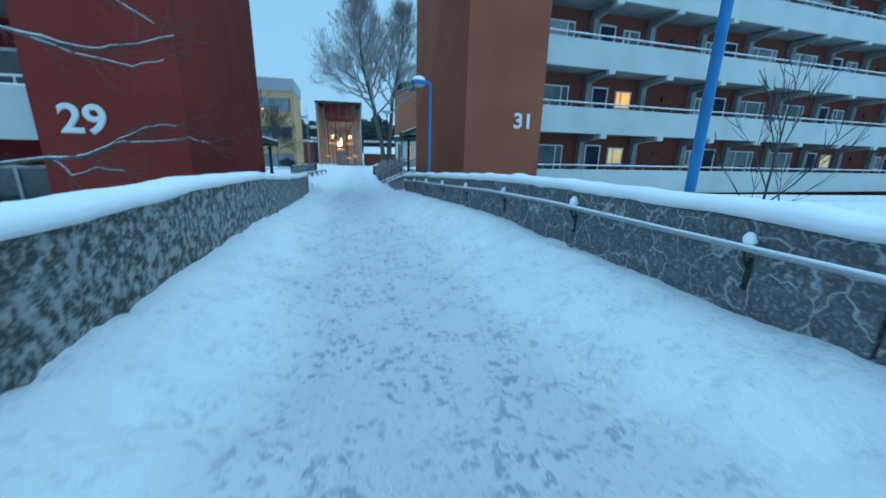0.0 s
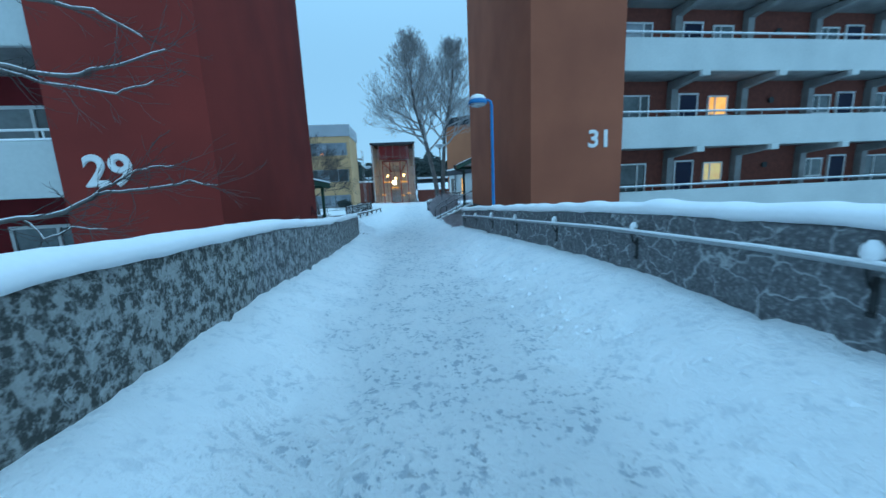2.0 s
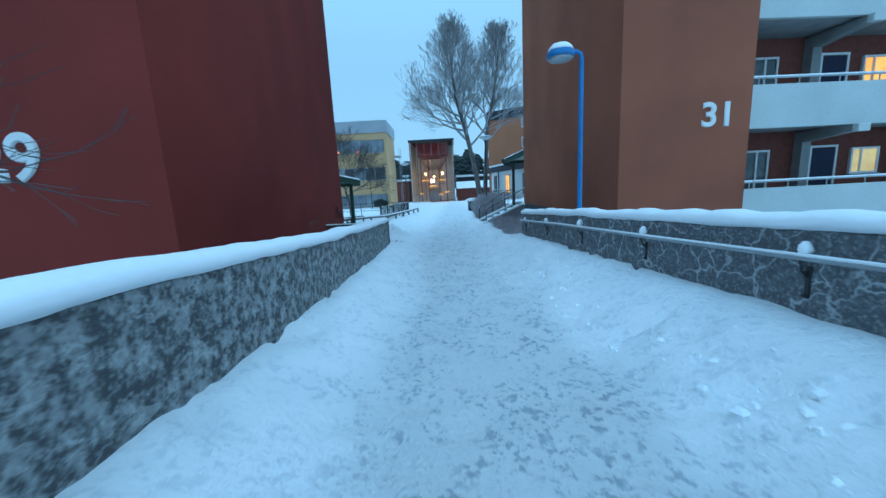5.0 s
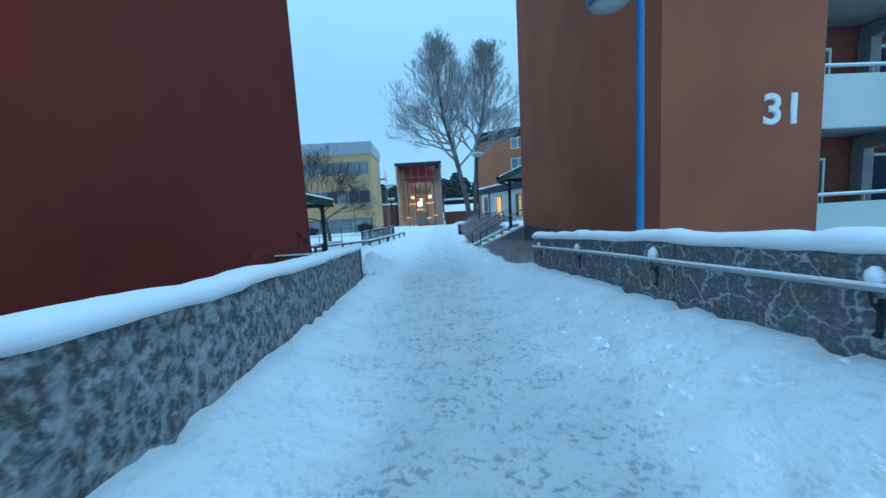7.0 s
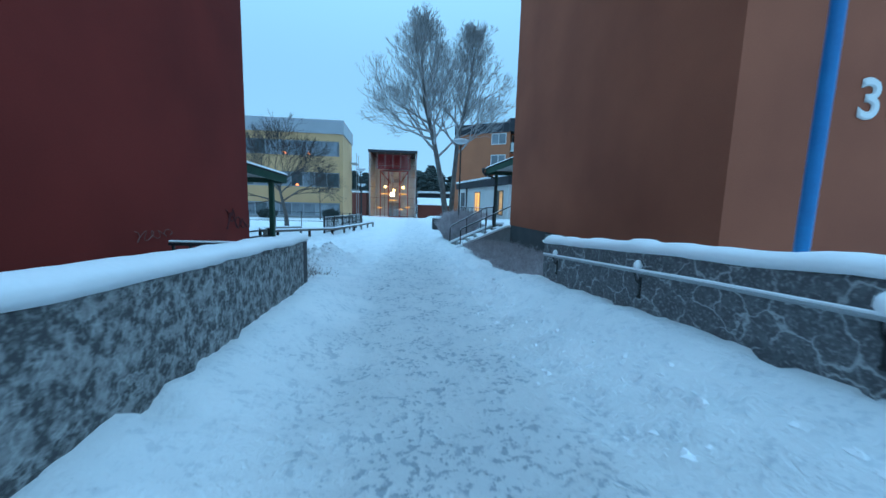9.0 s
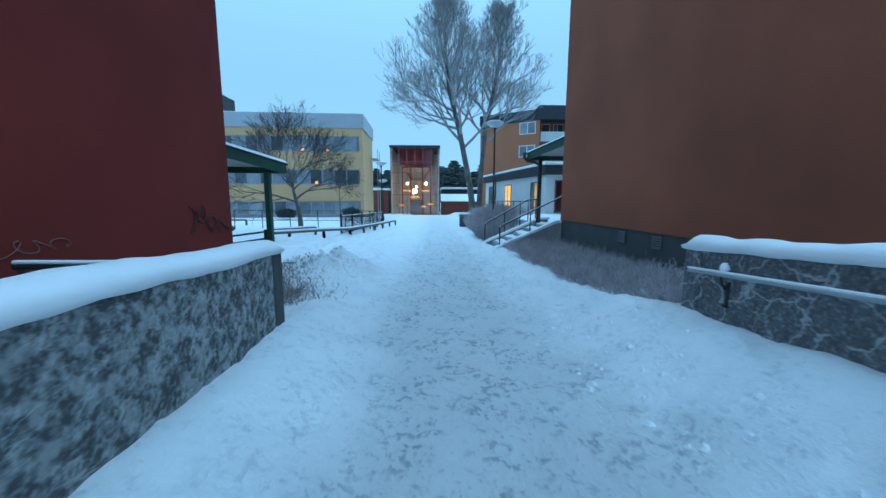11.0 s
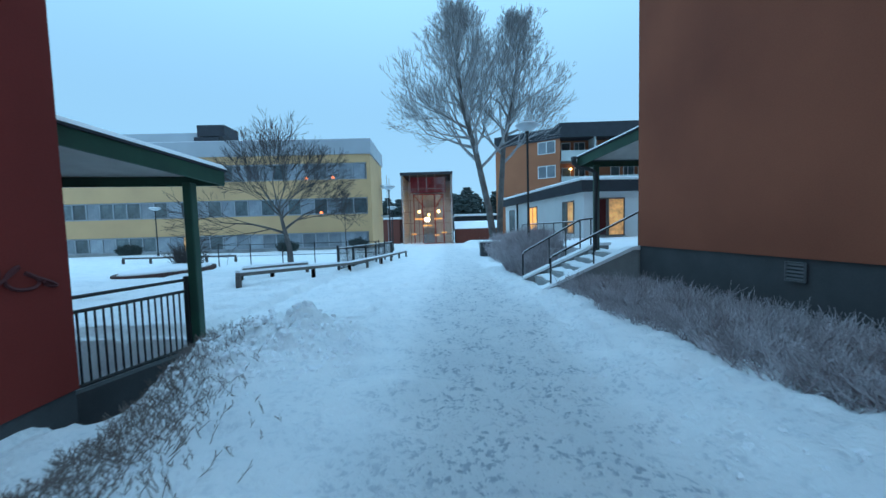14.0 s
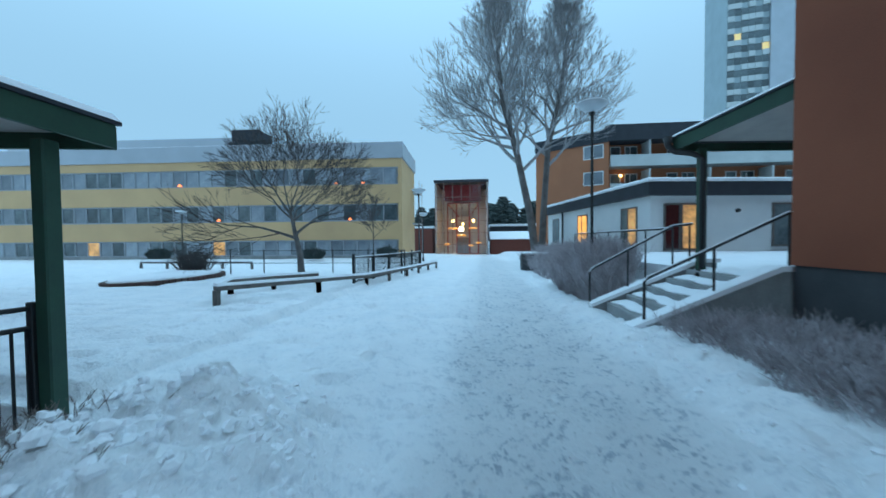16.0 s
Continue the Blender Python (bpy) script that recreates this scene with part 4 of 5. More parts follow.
# ---- the yellow school building ----
def yellow_building():
    b = thing("school_building", "long three-storey yellow building with ribbon windows and grey roof band", "building", pose(-8.15, 50, 0.2, 0, 0, 2.5))
    L = 66
    bands = [(-1.6, -1.15, CONCRETE, 0.0), (0.28, 1.93, YELLOW, 0.0), (3.48, 5.16, YELLOW, 0.0), (6.70, 7.46, YELLOW, 0.0)]
    part("core", Mesh().box(-L, -0.25, 0.25, 7.6, -1.6, 8.7), GREYFRAME, b)
    for z0, z1, mat, y in bands:
        part("wall_band", Mesh().box(-L, 0, 0, 7.9, z0, z1), mat, b, "yellow panel band" if mat is YELLOW else "")
    part("end_wall", Mesh().box(-0.35, -0.003, 0.003, 7.897, -1.2, 7.455), YELLOW, b, "yellow end wall")
    part("roof_band", Mesh().box(-L - 0.1, 0.12, -0.12, 8.1, 7.464, 8.85), GREYMETAL, b, "grey sheet-metal roof band")
    part("roof_snow", Mesh().soft_box(-L, 0.02, 0.02, 7.9, 8.854, 8.92, 0.02), SNOW, b)
    pane_d = Mesh().box(0.05, 1.15, 0.10, 0.13, 0, 1).data("pane", GLASS)
    pane_p = Mesh().box(0.05, 1.15, 0.10, 0.13, 0, 1).data("pane", PALEGLASS)
    pane_l = Mesh().box(0.05, 1.15, 0.10, 0.13, 0, 1).data("pane", LITSOFT)
    mull = Mesh().box(-0.05, 0.05, 0.02, 0.2, 0, 1).data("mullion", GREYFRAME)
    rng = random.Random(5)
    for r, (z0, z1) in enumerate(((-1.14, 0.27), (1.94, 3.47), (5.17, 6.69))):
        ribbon = part("window", Mesh().box(-L, -0.36, 0.04, 0.22, z0, z0 + 0.1).box(-L, -0.36, 0.04, 0.22, z1 - 0.1, z1), GREYFRAME, b, "ribbon of grey-framed windows")
        for i in range(48):
            x = -0.45 - (i + 1) * 1.22
            me = pane_d if (r == 1 and i % 2) or rng.random() < 0.28 else pane_p
            if (r == 0 and i in (13, 23)) :
                me = pane_l
            piece("pane", me, Matrix.Translation((x, 0, z0 + 0.1)) @ Matrix.Diagonal((1, 1, z1 - z0 - 0.2, 1)), ribbon)
            piece("mullion", mull, Matrix.Translation((x, 0, z0 + 0.1)) @ Matrix.Diagonal((1, 1, z1 - z0 - 0.2, 1)), ribbon)
        for i in ((2, 4, 16) if r == 2 else (3, 13) if r == 1 else ()):
            x = -0.45 - i * 1.22 - 0.6
            star = part("candle_arch", Mesh().loft([[(x - 0.20, y, z0 + 0.12), (x + 0.20, y, z0 + 0.12), (x + 0.04, y, z0 + 0.32), (x - 0.04, y, z0 + 0.32)] for y in (0.06, 0.095)]), BULB_RED, ribbon, "glowing red window candle arch")
    pent = part("penthouse", Mesh().box(-42, -17.2, 3.5, 7.5, 8.86, 10.6), GREYMETAL, b, "grey rooftop plant room")
    part("louvre", Mesh().box(-17.9, -15.6, 3.2, 3.6, 8.93, 10.1), ROOFDARK, pent)
    part("duct", Mesh().box(-17.6, -14.9, 3.3, 6.0, 10.2, 11.3), ROOFDARK, pent)
    part("fire_stairs", Mesh().box(0.15, 0.9, 5.2, 7.6, 5.0, 5.12).box(0.15, 0.9, 5.2, 7.6, 1.8, 1.92).box(0.85, 0.9, 5.2, 5.26, -1.3, 6.2).box(0.85, 0.9, 7.5, 7.56, -1.3, 6.2), STEEL, b)


BULB_RED = material("red_candle_light", (1.0, 0.22, 0.06), 0.4, amount=0.05, bump=0, emission=3.0)
yellow_building()


# ---- the glazed entrance hall with red steel ----
def glass_hall():
    b = thing("glass_hall", "tall glazed entrance hall with red steel frame and glowing lamps", "glass building", pose(-8.22, 74, 0, 0, 0, 0))
    W, z0, z1 = 8.0, -2.05, 9.35
    part("roof", Mesh().box(-0.15, W + 0.15, -0.2, 9, z1 - 0.35, z1 + 0.05), ROOFDARK, b, "dark flat roof edge")
    part("floor", Mesh().box(0, W, 0, 9, z0 - 0.3, z0), CONCRETE, b)
    part("back_wall", Mesh().box(0, W, 8.7, 9, z0, z1 - 0.36), HALLWALL, b, "warm pale back wall")
    for x in (0.0, W - 0.2):
        part("side_wall", Mesh().box(x, x + 0.2, 0.25, 8.69, z0, z1 - 0.36), HALLWALL, b)
    part("upper_wall", Mesh().box(1.2, W - 1.0, 2.6, 2.8, 6.4, z1 - 0.37), REDSTEEL, b, "red upper wall panel")
    for i in range(7):
        x = W * i / 6
        part("mullion", Mesh().box(x - 0.045, x + 0.045, -0.05, 0.12, z0, z1 - 0.36), HALLSTEEL, b)
    for z in (-0.4, 1.4, 3.2, 5.0, 6.8):
        part("transom", Mesh().box(0.07, W - 0.07, -0.02, 0.08, z - 0.03, z + 0.03), HALLSTEEL, b)
    pane = Mesh().box(0.07, W / 6 - 0.07, 0.02, 0.035, 0, 1.7).data("pane", HALLGLASS)
    for i in range(6):
        for k in range(6):
            p = piece("pane", pane, Matrix.Translation((W * i / 6, 0, z0 + 0.02 + 1.8 * k)) , b)
            p.visible_shadow = False
    port = Mesh()
    frame_ring(port, 1.6, W - 1.4, z0, 6.2, 2.6, 2.75, 0.16, (3.1, W - 2.9))
    port.hexa([(1.6, 2.7, 6.05), (1.76, 2.7, 6.05), (3.15, 8.6, 4.2), (3.0, 8.6, 4.2), (1.6, 2.7, 6.2), (1.76, 2.7, 6.2), (3.15, 8.6, 4.32), (3.0, 8.6, 4.32)])
    port.hexa([(W - 1.56, 2.7, 6.05), (W - 1.4, 2.7, 6.05), (W - 2.85, 8.6, 4.2), (W - 3.0, 8.6, 4.2), (W - 1.56, 2.7, 6.2), (W - 1.4, 2.7, 6.2), (W - 2.85, 8.6, 4.32), (W - 3.0, 8.6, 4.32)])
    part("portal", port, REDSTEEL, b, "red steel portal frame")
    part("inner_ceiling", Mesh().hexa([(1.8, 2.8, 6.06), (W - 1.6, 2.8, 6.06), (W - 3.0, 8.6, 4.34), (3.1, 8.6, 4.34), (1.8, 2.8, 6.16), (W - 1.6, 2.8, 6.16), (W - 3.0, 8.6, 4.44), (3.1, 8.6, 4.44)]), GREYMETAL, b)
    part("inner_doors", frame_ring(Mesh(), 3.0, 5.4, z0, 0.6, 3.0, 3.1, 0.08, (4.2,)), STEEL, b)
    part("door_panel", Mesh().box(3.08, 5.32, 3.03, 3.06, z0, 0.55), PALEGLASS, b)
    for x, z, s in ((2.55, 3.3, 0.27), (4.1, 2.75, 0.24), (5.75, 3.3, 0.28)):
        lamp = part("pendant_lamp", Mesh().tube_rings([(x, 2.2, z - s, 0.10), (x, 2.2, z - 0.5 * s, 0.8 * s), (x, 2.2, z, s), (x, 2.2, z + 0.6 * s, 0.7 * s), (x, 2.2, z + s, 0.1)], 12), BULB, b, "glowing warm globe lamp")
        part("lamp_cord", Mesh().tube([(x, 2.2, z + s), (x, 2.2, 6.0)], 0.02, 5), BLACK, lamp)
    for x, z, w in ((2.5, 2.1, 0.7), (5.7, 2.1, 0.7), (3.9, 1.0, 0.75), (1.6, -0.4, 0.5), (6.6, -0.2, 0.45), (5.4, -0.6, 0.4)):
        part("lamp_ring", Mesh().tube_rings([(x, 2.0, z - 0.12, w * 0.9), (x, 2.0, z + 0.05, w), (x, 2.0, z + 0.12, w * 0.6)], 14), LIT, b, "glowing lamp shade")
    glow = new("hall_lamp", bpy.data.lights.new("hall_lamp", "POINT"))
    glow.data.energy, glow.data.color, glow.data.shadow_soft_size = 95, (1.0, 0.76, 0.48), 0.4
    glow.location = (-4.4, 76.6, 2.0)


HALLSTEEL = material("faded_red_steel", (0.30, 0.19, 0.17), 0.5, amount=0.3, scale=2, bump=0.05)
HALLWALL = material("hall_wall", (0.70, 0.70, 0.70), 0.8, second=(0.58, 0.55, 0.53), scale=0.7, fine=5)
HALLGLASS = material("hall_glass", (0.92, 0.95, 0.95), 0.02, amount=0.0, bump=0, glass=True)
HALLGLASS.node_tree.nodes["Principled BSDF"].inputs["IOR"].default_value = 1.5
glass_hall()


def low_sheds():
    t = thing("low_building", "low brown sheds with snowy roofs beside the glazed hall", "shed")
    part("wall", Mesh().box(0.2, 12, 75.0, 80, -2.4, 0.3), BRICK, t)
    part("roof", Mesh().hexa([(0.1, 74.6, 0.3), (12, 74.6, 0.3), (12, 80, 1.5), (0.1, 80, 1.5), (0.1, 74.6, 0.42), (12, 74.6, 0.42), (12, 80, 1.62), (0.1, 80, 1.62)]), SNOW, t, "snow-covered sloping roof")
    part("rear_hall", Mesh().box(0.3, 14, 82, 90, -2.4, 2.5), ROOFDARK, t)
    part("rear_roof", Mesh().soft_box(0.2, 14.2, 81.8, 90.2, 2.504, 2.9, 0.05), SNOW, t)
    u = thing("low_building", "small brown building with snowy roof behind the lamps", "shed")
    part("wall", Mesh().box(-12.5, -9.2, 78, 84, -2.4, 2.2), BRICK, u)
    part("roof", Mesh().soft_box(-12.7, -9.0, 77.8, 84.2, 2.204, 2.55, 0.05), SNOW, u)


low_sheds()


# ---- lamps ----
def blue_lamp(x, y, z0, z1, arm, lean=0.0):
    t = thing("street_lamp", "blue painted steel street lamp with a snow-capped hood", "street lamp", group="blue street lamps")
    y0, y = y - lean, y + lean
    pts = [(x, y0, z0), (x, y, z1 - 0.12), (x - 0.02, y, z1 - 0.04), (x - 0.08, y, z1), (x - arm, y, z1 + 0.01)]
    part("pole", Mesh().tube(pts, [0.046, 0.040, 0.036, 0.032, 0.032], 10), BLUE, t, smooth=True)
    hx = x - arm - 0.12
    part("hood", Mesh().lathe(hx, y, [(0.235, z1 - 0.09), (0.24, z1 - 0.05), (0.20, z1 + 0.05), (0.11, z1 + 0.10), (0.03, z1 + 0.12)]), BLUE, t, smooth=True)
    part("diffuser", Mesh().lathe(hx, y, [(0.08, z1 - 0.16), (0.18, z1 - 0.135), (0.22, z1 - 0.093)]), STEEL, t, smooth=True)
    part("snow_cap", Mesh().lathe(hx, y, [(0.215, z1 + 0.02), (0.20, z1 + 0.065), (0.14, z1 + 0.125), (0.05, z1 + 0.155), (0.01, z1 + 0.157)]), SNOW, t, "rounded cap of snow", smooth=True)


blue_lamp(1.92, 11.68, -3.3, 3.38, 0.24)
blue_lamp(2.62, 2.49, -3.3, 5.6, 0.24)


def plaza_lamp(x, y, z0, z1, r=0.40, group="plaza lamps"):
    t = thing("street_lamp", "slim black lamp post with a shallow bowl head", "street lamp", group=group)
    part("pole", Mesh().tube([(x, y, z0), (x, y, z0 + 0.5), (x, y, z0 + 0.52), (x, y, z1 - 0.25)], [0.075, 0.07, 0.042, 0.036], 8), BLACK, t)
    arms = Mesh().tube([(x, y, z1 - 0.27), (x, y, z1 - 0.2)], 0.07, 8)
    for w in (0.6, 2.7, 4.8):
        arms.tube([(x, y, z1 - 0.24), (x + 0.35 * r * math.cos(w), y + 0.35 * r * math.sin(w), z1 - 0.12), (x + 0.5 * r * math.cos(w), y + 0.5 * r * math.sin(w), z1 - 0.02)], 0.012, 5)
    part("arms", arms, BLACK, t)
    part("bowl", Mesh().lathe(x, y, [(0.12 * r, z1 - 0.19), (0.55 * r, z1 - 0.13), (r, z1), (0.97 * r, z1 + 0.02)]), LAMPWHITE, t, "milky glass bowl", smooth=True)
    part("snow_cap", Mesh().lathe(x, y, [(0.95 * r, z1 + 0.024), (0.7 * r, z1 + 0.07), (0.1 * r, z1 + 0.09)]), SNOW, t, smooth=True)


plaza_lamp(1.62, 27.8, -0.9, 3.92)
plaza_lamp(-4.62, 38, -1.2, 3.2)
plaza_lamp(-5.36, 44, -1.3, 2.3)
plaza_lamp(-22.3, 42, -1.2, 2.6)


# ---- fences and planters on the square ----
def low_rail(pts, label):
    t = thing("low_fence", label, "fence")
    g = lambda x, y: ground_z(x, y, False)
    for (x0, y0), (x1, y1) in zip(pts, pts[1:]):
        a, b = (x0, y0, g(x0, y0) + 0.36), (x1, y1, g(x1, y1) + 0.36)
        v = (Vector(b) - Vector(a))
        n = Vector((-v.y, v.x, 0)).normalized() * 0.06
        q = [Vector(a) - n, Vector(b) - n, Vector(b) + n, Vector(a) + n]
        part("board", Mesh().hexa([tuple(p + Vector((0, 0, -0.09))) for p in q] + [tuple(p) for p in q]), TIMBER, t)
        part("board_snow", Mesh().hexa([tuple(p + Vector((0, 0, 0.004))) for p in q] + [tuple(p * 1.0 + Vector((0, 0, 0.06))) for p in q]), SNOW, t)
        m = max(1, round(v.length / 1.9))
        for i in range(m + 1):
            p = Vector(a) + v * (i / m)
            part("post", Mesh().box(p.x - 0.05, p.x + 0.05, p.y - 0.05, p.y + 0.05, p.z - 0.7, p.z - 0.094), TIMBER, t)


low_rail([(-6.65, 25.0), (-5.55, 27.4), (-5.0, 29.8), (-4.4, 33.5), (-3.75, 38.5)], "low weathered timber rail with snow along the path")
low_rail([(-6.72, 25.1), (-7.5, 26.6), (-7.3, 28.2), (-6.6, 29.6)], "low weathered timber rail curving back round a tree")
low_rail([(-20, 36.5), (-13, 35.8)], "low weathered timber rail on the snowy square")


def dark_fence():
    t = thing("metal_fence", "dark metal fence with close upright bars by the square", "fence")
    a, b = Vector((-5.4, 29.7, -0.95)), Vector((-4.55, 38.0, -1.05))
    bar = Mesh().box(-0.009, 0.009, -0.009, 0.009, 0.08, 0.86).data("bar", BLACK)
    for z in (0.08, 0.87):
        part("rail", Mesh().tube([tuple(a + Vector((0, 0, z))), tuple(b + Vector((0, 0, z)))], 0.025, 6), BLACK, t)
    part("rail_snow", Mesh().tube([tuple(a + Vector((0, 0, 0.9))), tuple(b + Vector((0, 0, 0.9)))], 0.018, 6), SNOW, t)
    for i in range(80):
        piece("bar", bar, Matrix.Translation(a + (b - a) * (i + 0.5) / 80), t)
    for i in range(6):
        p = a + (b - a) * i / 5
        part("post", Mesh().box(p.x - 0.04, p.x + 0.04, p.y - 0.04, p.y + 0.04, p.z - 0.3, p.z + 1.0), BLACK, t)
    u = thing("wire_fence", "thin dark wire fence with posts behind the tree", "fence")
    for i in range(6):
        x = -12.5 + i * 1.6
        part("post", Mesh().tube([(x, 33.5, -1.2), (x, 33.5, 0.1)], 0.025, 6), BLACK, u)
    for z in (-0.5, 0.05):
        part("wire", Mesh().tube([(-12.5, 33.5, z), (-4.5, 33.5, z)], 0.014, 5), BLACK, u)


dark_fence()


def planter(cx, cy, rx, ry):
    t = thing("planter", "oval raised bed with a dark brick rim, filled with snow", "planter")
    z = ground_z(cx, cy, False)
    brick = Mesh().soft_box(-0.085, 0.085, -0.09, 0.09, -0.3, 0.13, 0.012).data("brick", DARKBRICK)
    n = 64
    for i in range(n):
        w = 2 * math.pi * i / n
        piece("brick", brick, pose(cx + rx * math.cos(w), cy + ry * math.sin(w), z, 0, 0, math.degrees(math.atan2(ry * math.cos(w), -rx * math.sin(w)))), t)
    rings = []
    for k, h in ((0.98, 0.10), (0.9, 0.20), (0.6, 0.27), (0.05, 0.30)):
        rings.append([(cx + k * rx * math.cos(2 * math.pi * i / 40), cy + k * ry * math.sin(2 * math.pi * i / 40), z + h + 0.06 * noise.noise(Vector((i * 0.7, k * 9, 0)))) for i in range(40)])
    part("snow_fill", Mesh().loft(rings), SNOW, t, "heaped snow", smooth=True)


planter(-12.6, 30.4, 1.1, 2.3)


def bin_box(x, y, z):
    t = thing("stone_planter", "dark low stone trough at the foot of the trees", "planter")
    part("trough", Mesh().soft_box(x - 1.1, x + 1.1, y - 0.5, y + 0.5, z - 0.4, z + 0.45, 0.03), PLINTH, t)
    part("snow_fill", Mesh().soft_box(x - 1.05, x + 1.05, y - 0.45, y + 0.45, z + 0.454, z + 0.56, 0.04), SNOW, t)


bin_box(1.9, 37.0, -0.75)
for (x0, x1, y) in ((1.95, 3.5, 14.38), (-3.82, -2.85, 14.5)):
    t = thing("guard_rail", "short dark steel guard rail with snow behind the parapet", "railing", group="guard rails")
    part("rail", Mesh().tube([(x0, y, 0.30), (x1, y, 0.30)], 0.022, 8), BLACK, t)
    part("rail_snow", Mesh().soft_box(x0, x1, y - 0.02, y + 0.02, 0.324, 0.35, 0.008), SNOW, t)
    n = 2 if x0 > 0 else 5
    for i in range(n):
        x = x0 + 0.05 + (x1 - x0 - 0.1) * i / max(1, n - 1)
        part("post", Mesh().tube([(x, y, -1.6), (x, y, 0.30)], 0.02, 6), BLACK, t)


# ---- trees ----
def grow(mb_big, mb_fine, p, d, length, r, level, top, rng, up=0.25, cut=0.011, split=(2, 3), angle=(18, 42), shrink=(0.62, 0.82), wiggle=0.12):
    """A limb that bends a little and forks into thinner ones."""
    n = 3 if level < 2 else 2
    pts, rad = [p], [r]
    for i in range(n):
        d = (d + Vector((rng.uniform(-1, 1), rng.uniform(-1, 1), rng.uniform(-0.6, 1))) * wiggle + Vector((0, 0, up * 0.25))).normalized()
        p = p + d * length / n
        pts.append(p)
        rad.append(r * (1 - 0.35 * (i + 1) / n))
    (mb_big if level < 2 else mb_fine).tube(pts, rad, 7 if level < 2 else (4 if r > 0.02 else 3), cap=False)
    if level >= top or (level > 6 and rng.random() < 0.35):
        return
    k = rng.randint(*split)
    for i in range(k + (1 if level in (1, 2, 3) else 0)):
        at = 1.0 if i < 2 else rng.uniform(0.35, 0.9)
        q = pts[-1] if at == 1.0 else pts[0] + (pts[-1] - pts[0]) * at
        a = math.radians(rng.uniform(*angle)) * (0.6 if i == 0 else 1.0)
        side = d.cross(Vector((rng.uniform(-1, 1), rng.uniform(-1, 1), rng.uniform(-1, 1)))).normalized()
        nd = (d * math.cos(a) + side * math.sin(a) + Vector((0, 0, up * 0.3))).normalized()
        grow(mb_big, mb_fine, q, nd, length * rng.uniform(*shrink), max(rad[-1] * (0.82 if i == 0 else 0.62), cut), level + 1, top, rng, up, cut, split, angle, shrink, wiggle)


def tree(label, base, trunk, limbs, seed, bark, twig, top, first, r0, cut, **kw):
    """A tree: a bent trunk through the given points, limbs from along it, and a crown of twigs."""
    t = thing("tree", label, "tree")
    rng = random.Random(seed)
    big, fine = Mesh(), Mesh()
    pts = [Vector(base)] + [Vector(p) for p in trunk]
    n = len(pts)
    big.tube([tuple(p) for p in pts], [r0 * (1 - 0.72 * i / (n - 1)) for i in range(n)], 9)
    for k, az, el, ln in limbs:
        f = k * (n - 1)
        i = min(int(f), n - 2)
        p = pts[i].lerp(pts[i + 1], f - i)
        w, e = math.radians(az), math.radians(el)
        d = Vector((math.cos(w) * math.cos(e), math.sin(w) * math.cos(e), math.sin(e)))
        grow(big, fine, p, d, ln, r0 * (0.62 - 0.42 * k), first, top, rng, cut=cut, **kw)
    part("trunk", big, bark, t, "trunk and main limbs", smooth=True)
    part("crown", fine, twig, t, "crown of bare frosted twigs")
    return t


def fan(n, lo, hi, el0, el1, l0, l1, seed):
    rng = random.Random(seed)
    return [(lo + (hi - lo) * i / (n - 1), i * 137.5 + rng.uniform(-25, 25), el0 + (el1 - el0) * i / (n - 1), l0 + (l1 - l0) * i / (n - 1)) for i in range(n)]


tree("tall bare frosted poplar with a leaning trunk", (2.35, 42, -1.2), [(1.9, 42, 2.0), (1.08, 42, 5.9), (0.2, 42, 9.2), (-0.1, 42, 12.0), (-0.15, 42, 13.7)],
     fan(26, 0.34, 0.99, 36, 78, 2.1, 0.85, 3) + [(0.42, 180, 8, 1.9), (0.5, 195, 18, 2.0), (0.46, 150, 12, 1.8)], 11, BARK, TWIG, 8, 2, 0.28, 0.010, up=0.24, angle=(15, 40), shrink=(0.66, 0.84))
tree("tall bare frosted poplar with forked upright limbs", (2.75, 43, -1.2), [(2.9, 43, 2.2), (3.2, 43, 6.5), (3.9, 43, 9.6), (4.3, 43, 12.3), (4.4, 43, 13.6)],
     fan(22, 0.34, 0.99, 40, 78, 1.7, 0.8, 8) + [(0.45, 5, 18, 1.5), (0.55, -20, 25, 1.5)], 23, BARK, TWIG, 8, 2, 0.25, 0.010, up=0.24, angle=(15, 40), shrink=(0.66, 0.84))
tree("small bare spreading tree with snow on its limbs on the square", (-7.6, 30.5, -1.0), [(-7.65, 30.5, 0.0), (-7.85, 30.5, 0.9), (-8.0, 30.5, 1.6)],
     [(0.55, 178, 20, 1.35), (0.6, 350, 30, 1.1), (0.8, 60, 32, 1.1), (0.85, 250, 28, 1.1), (0.95, 160, 38, 1.15), (1.0, 20, 45, 1.1), (1.0, 280, 55, 1.1), (0.7, 120, 28, 1.1), (0.9, 200, 50, 1.15), (0.95, 330, 40, 1.0), (1.0, 100, 66, 1.1)],
     31, BARK, DARKTWIG, 6, 1, 0.14, 0.007, up=0.06, angle=(18, 40), shrink=(0.68, 0.84))


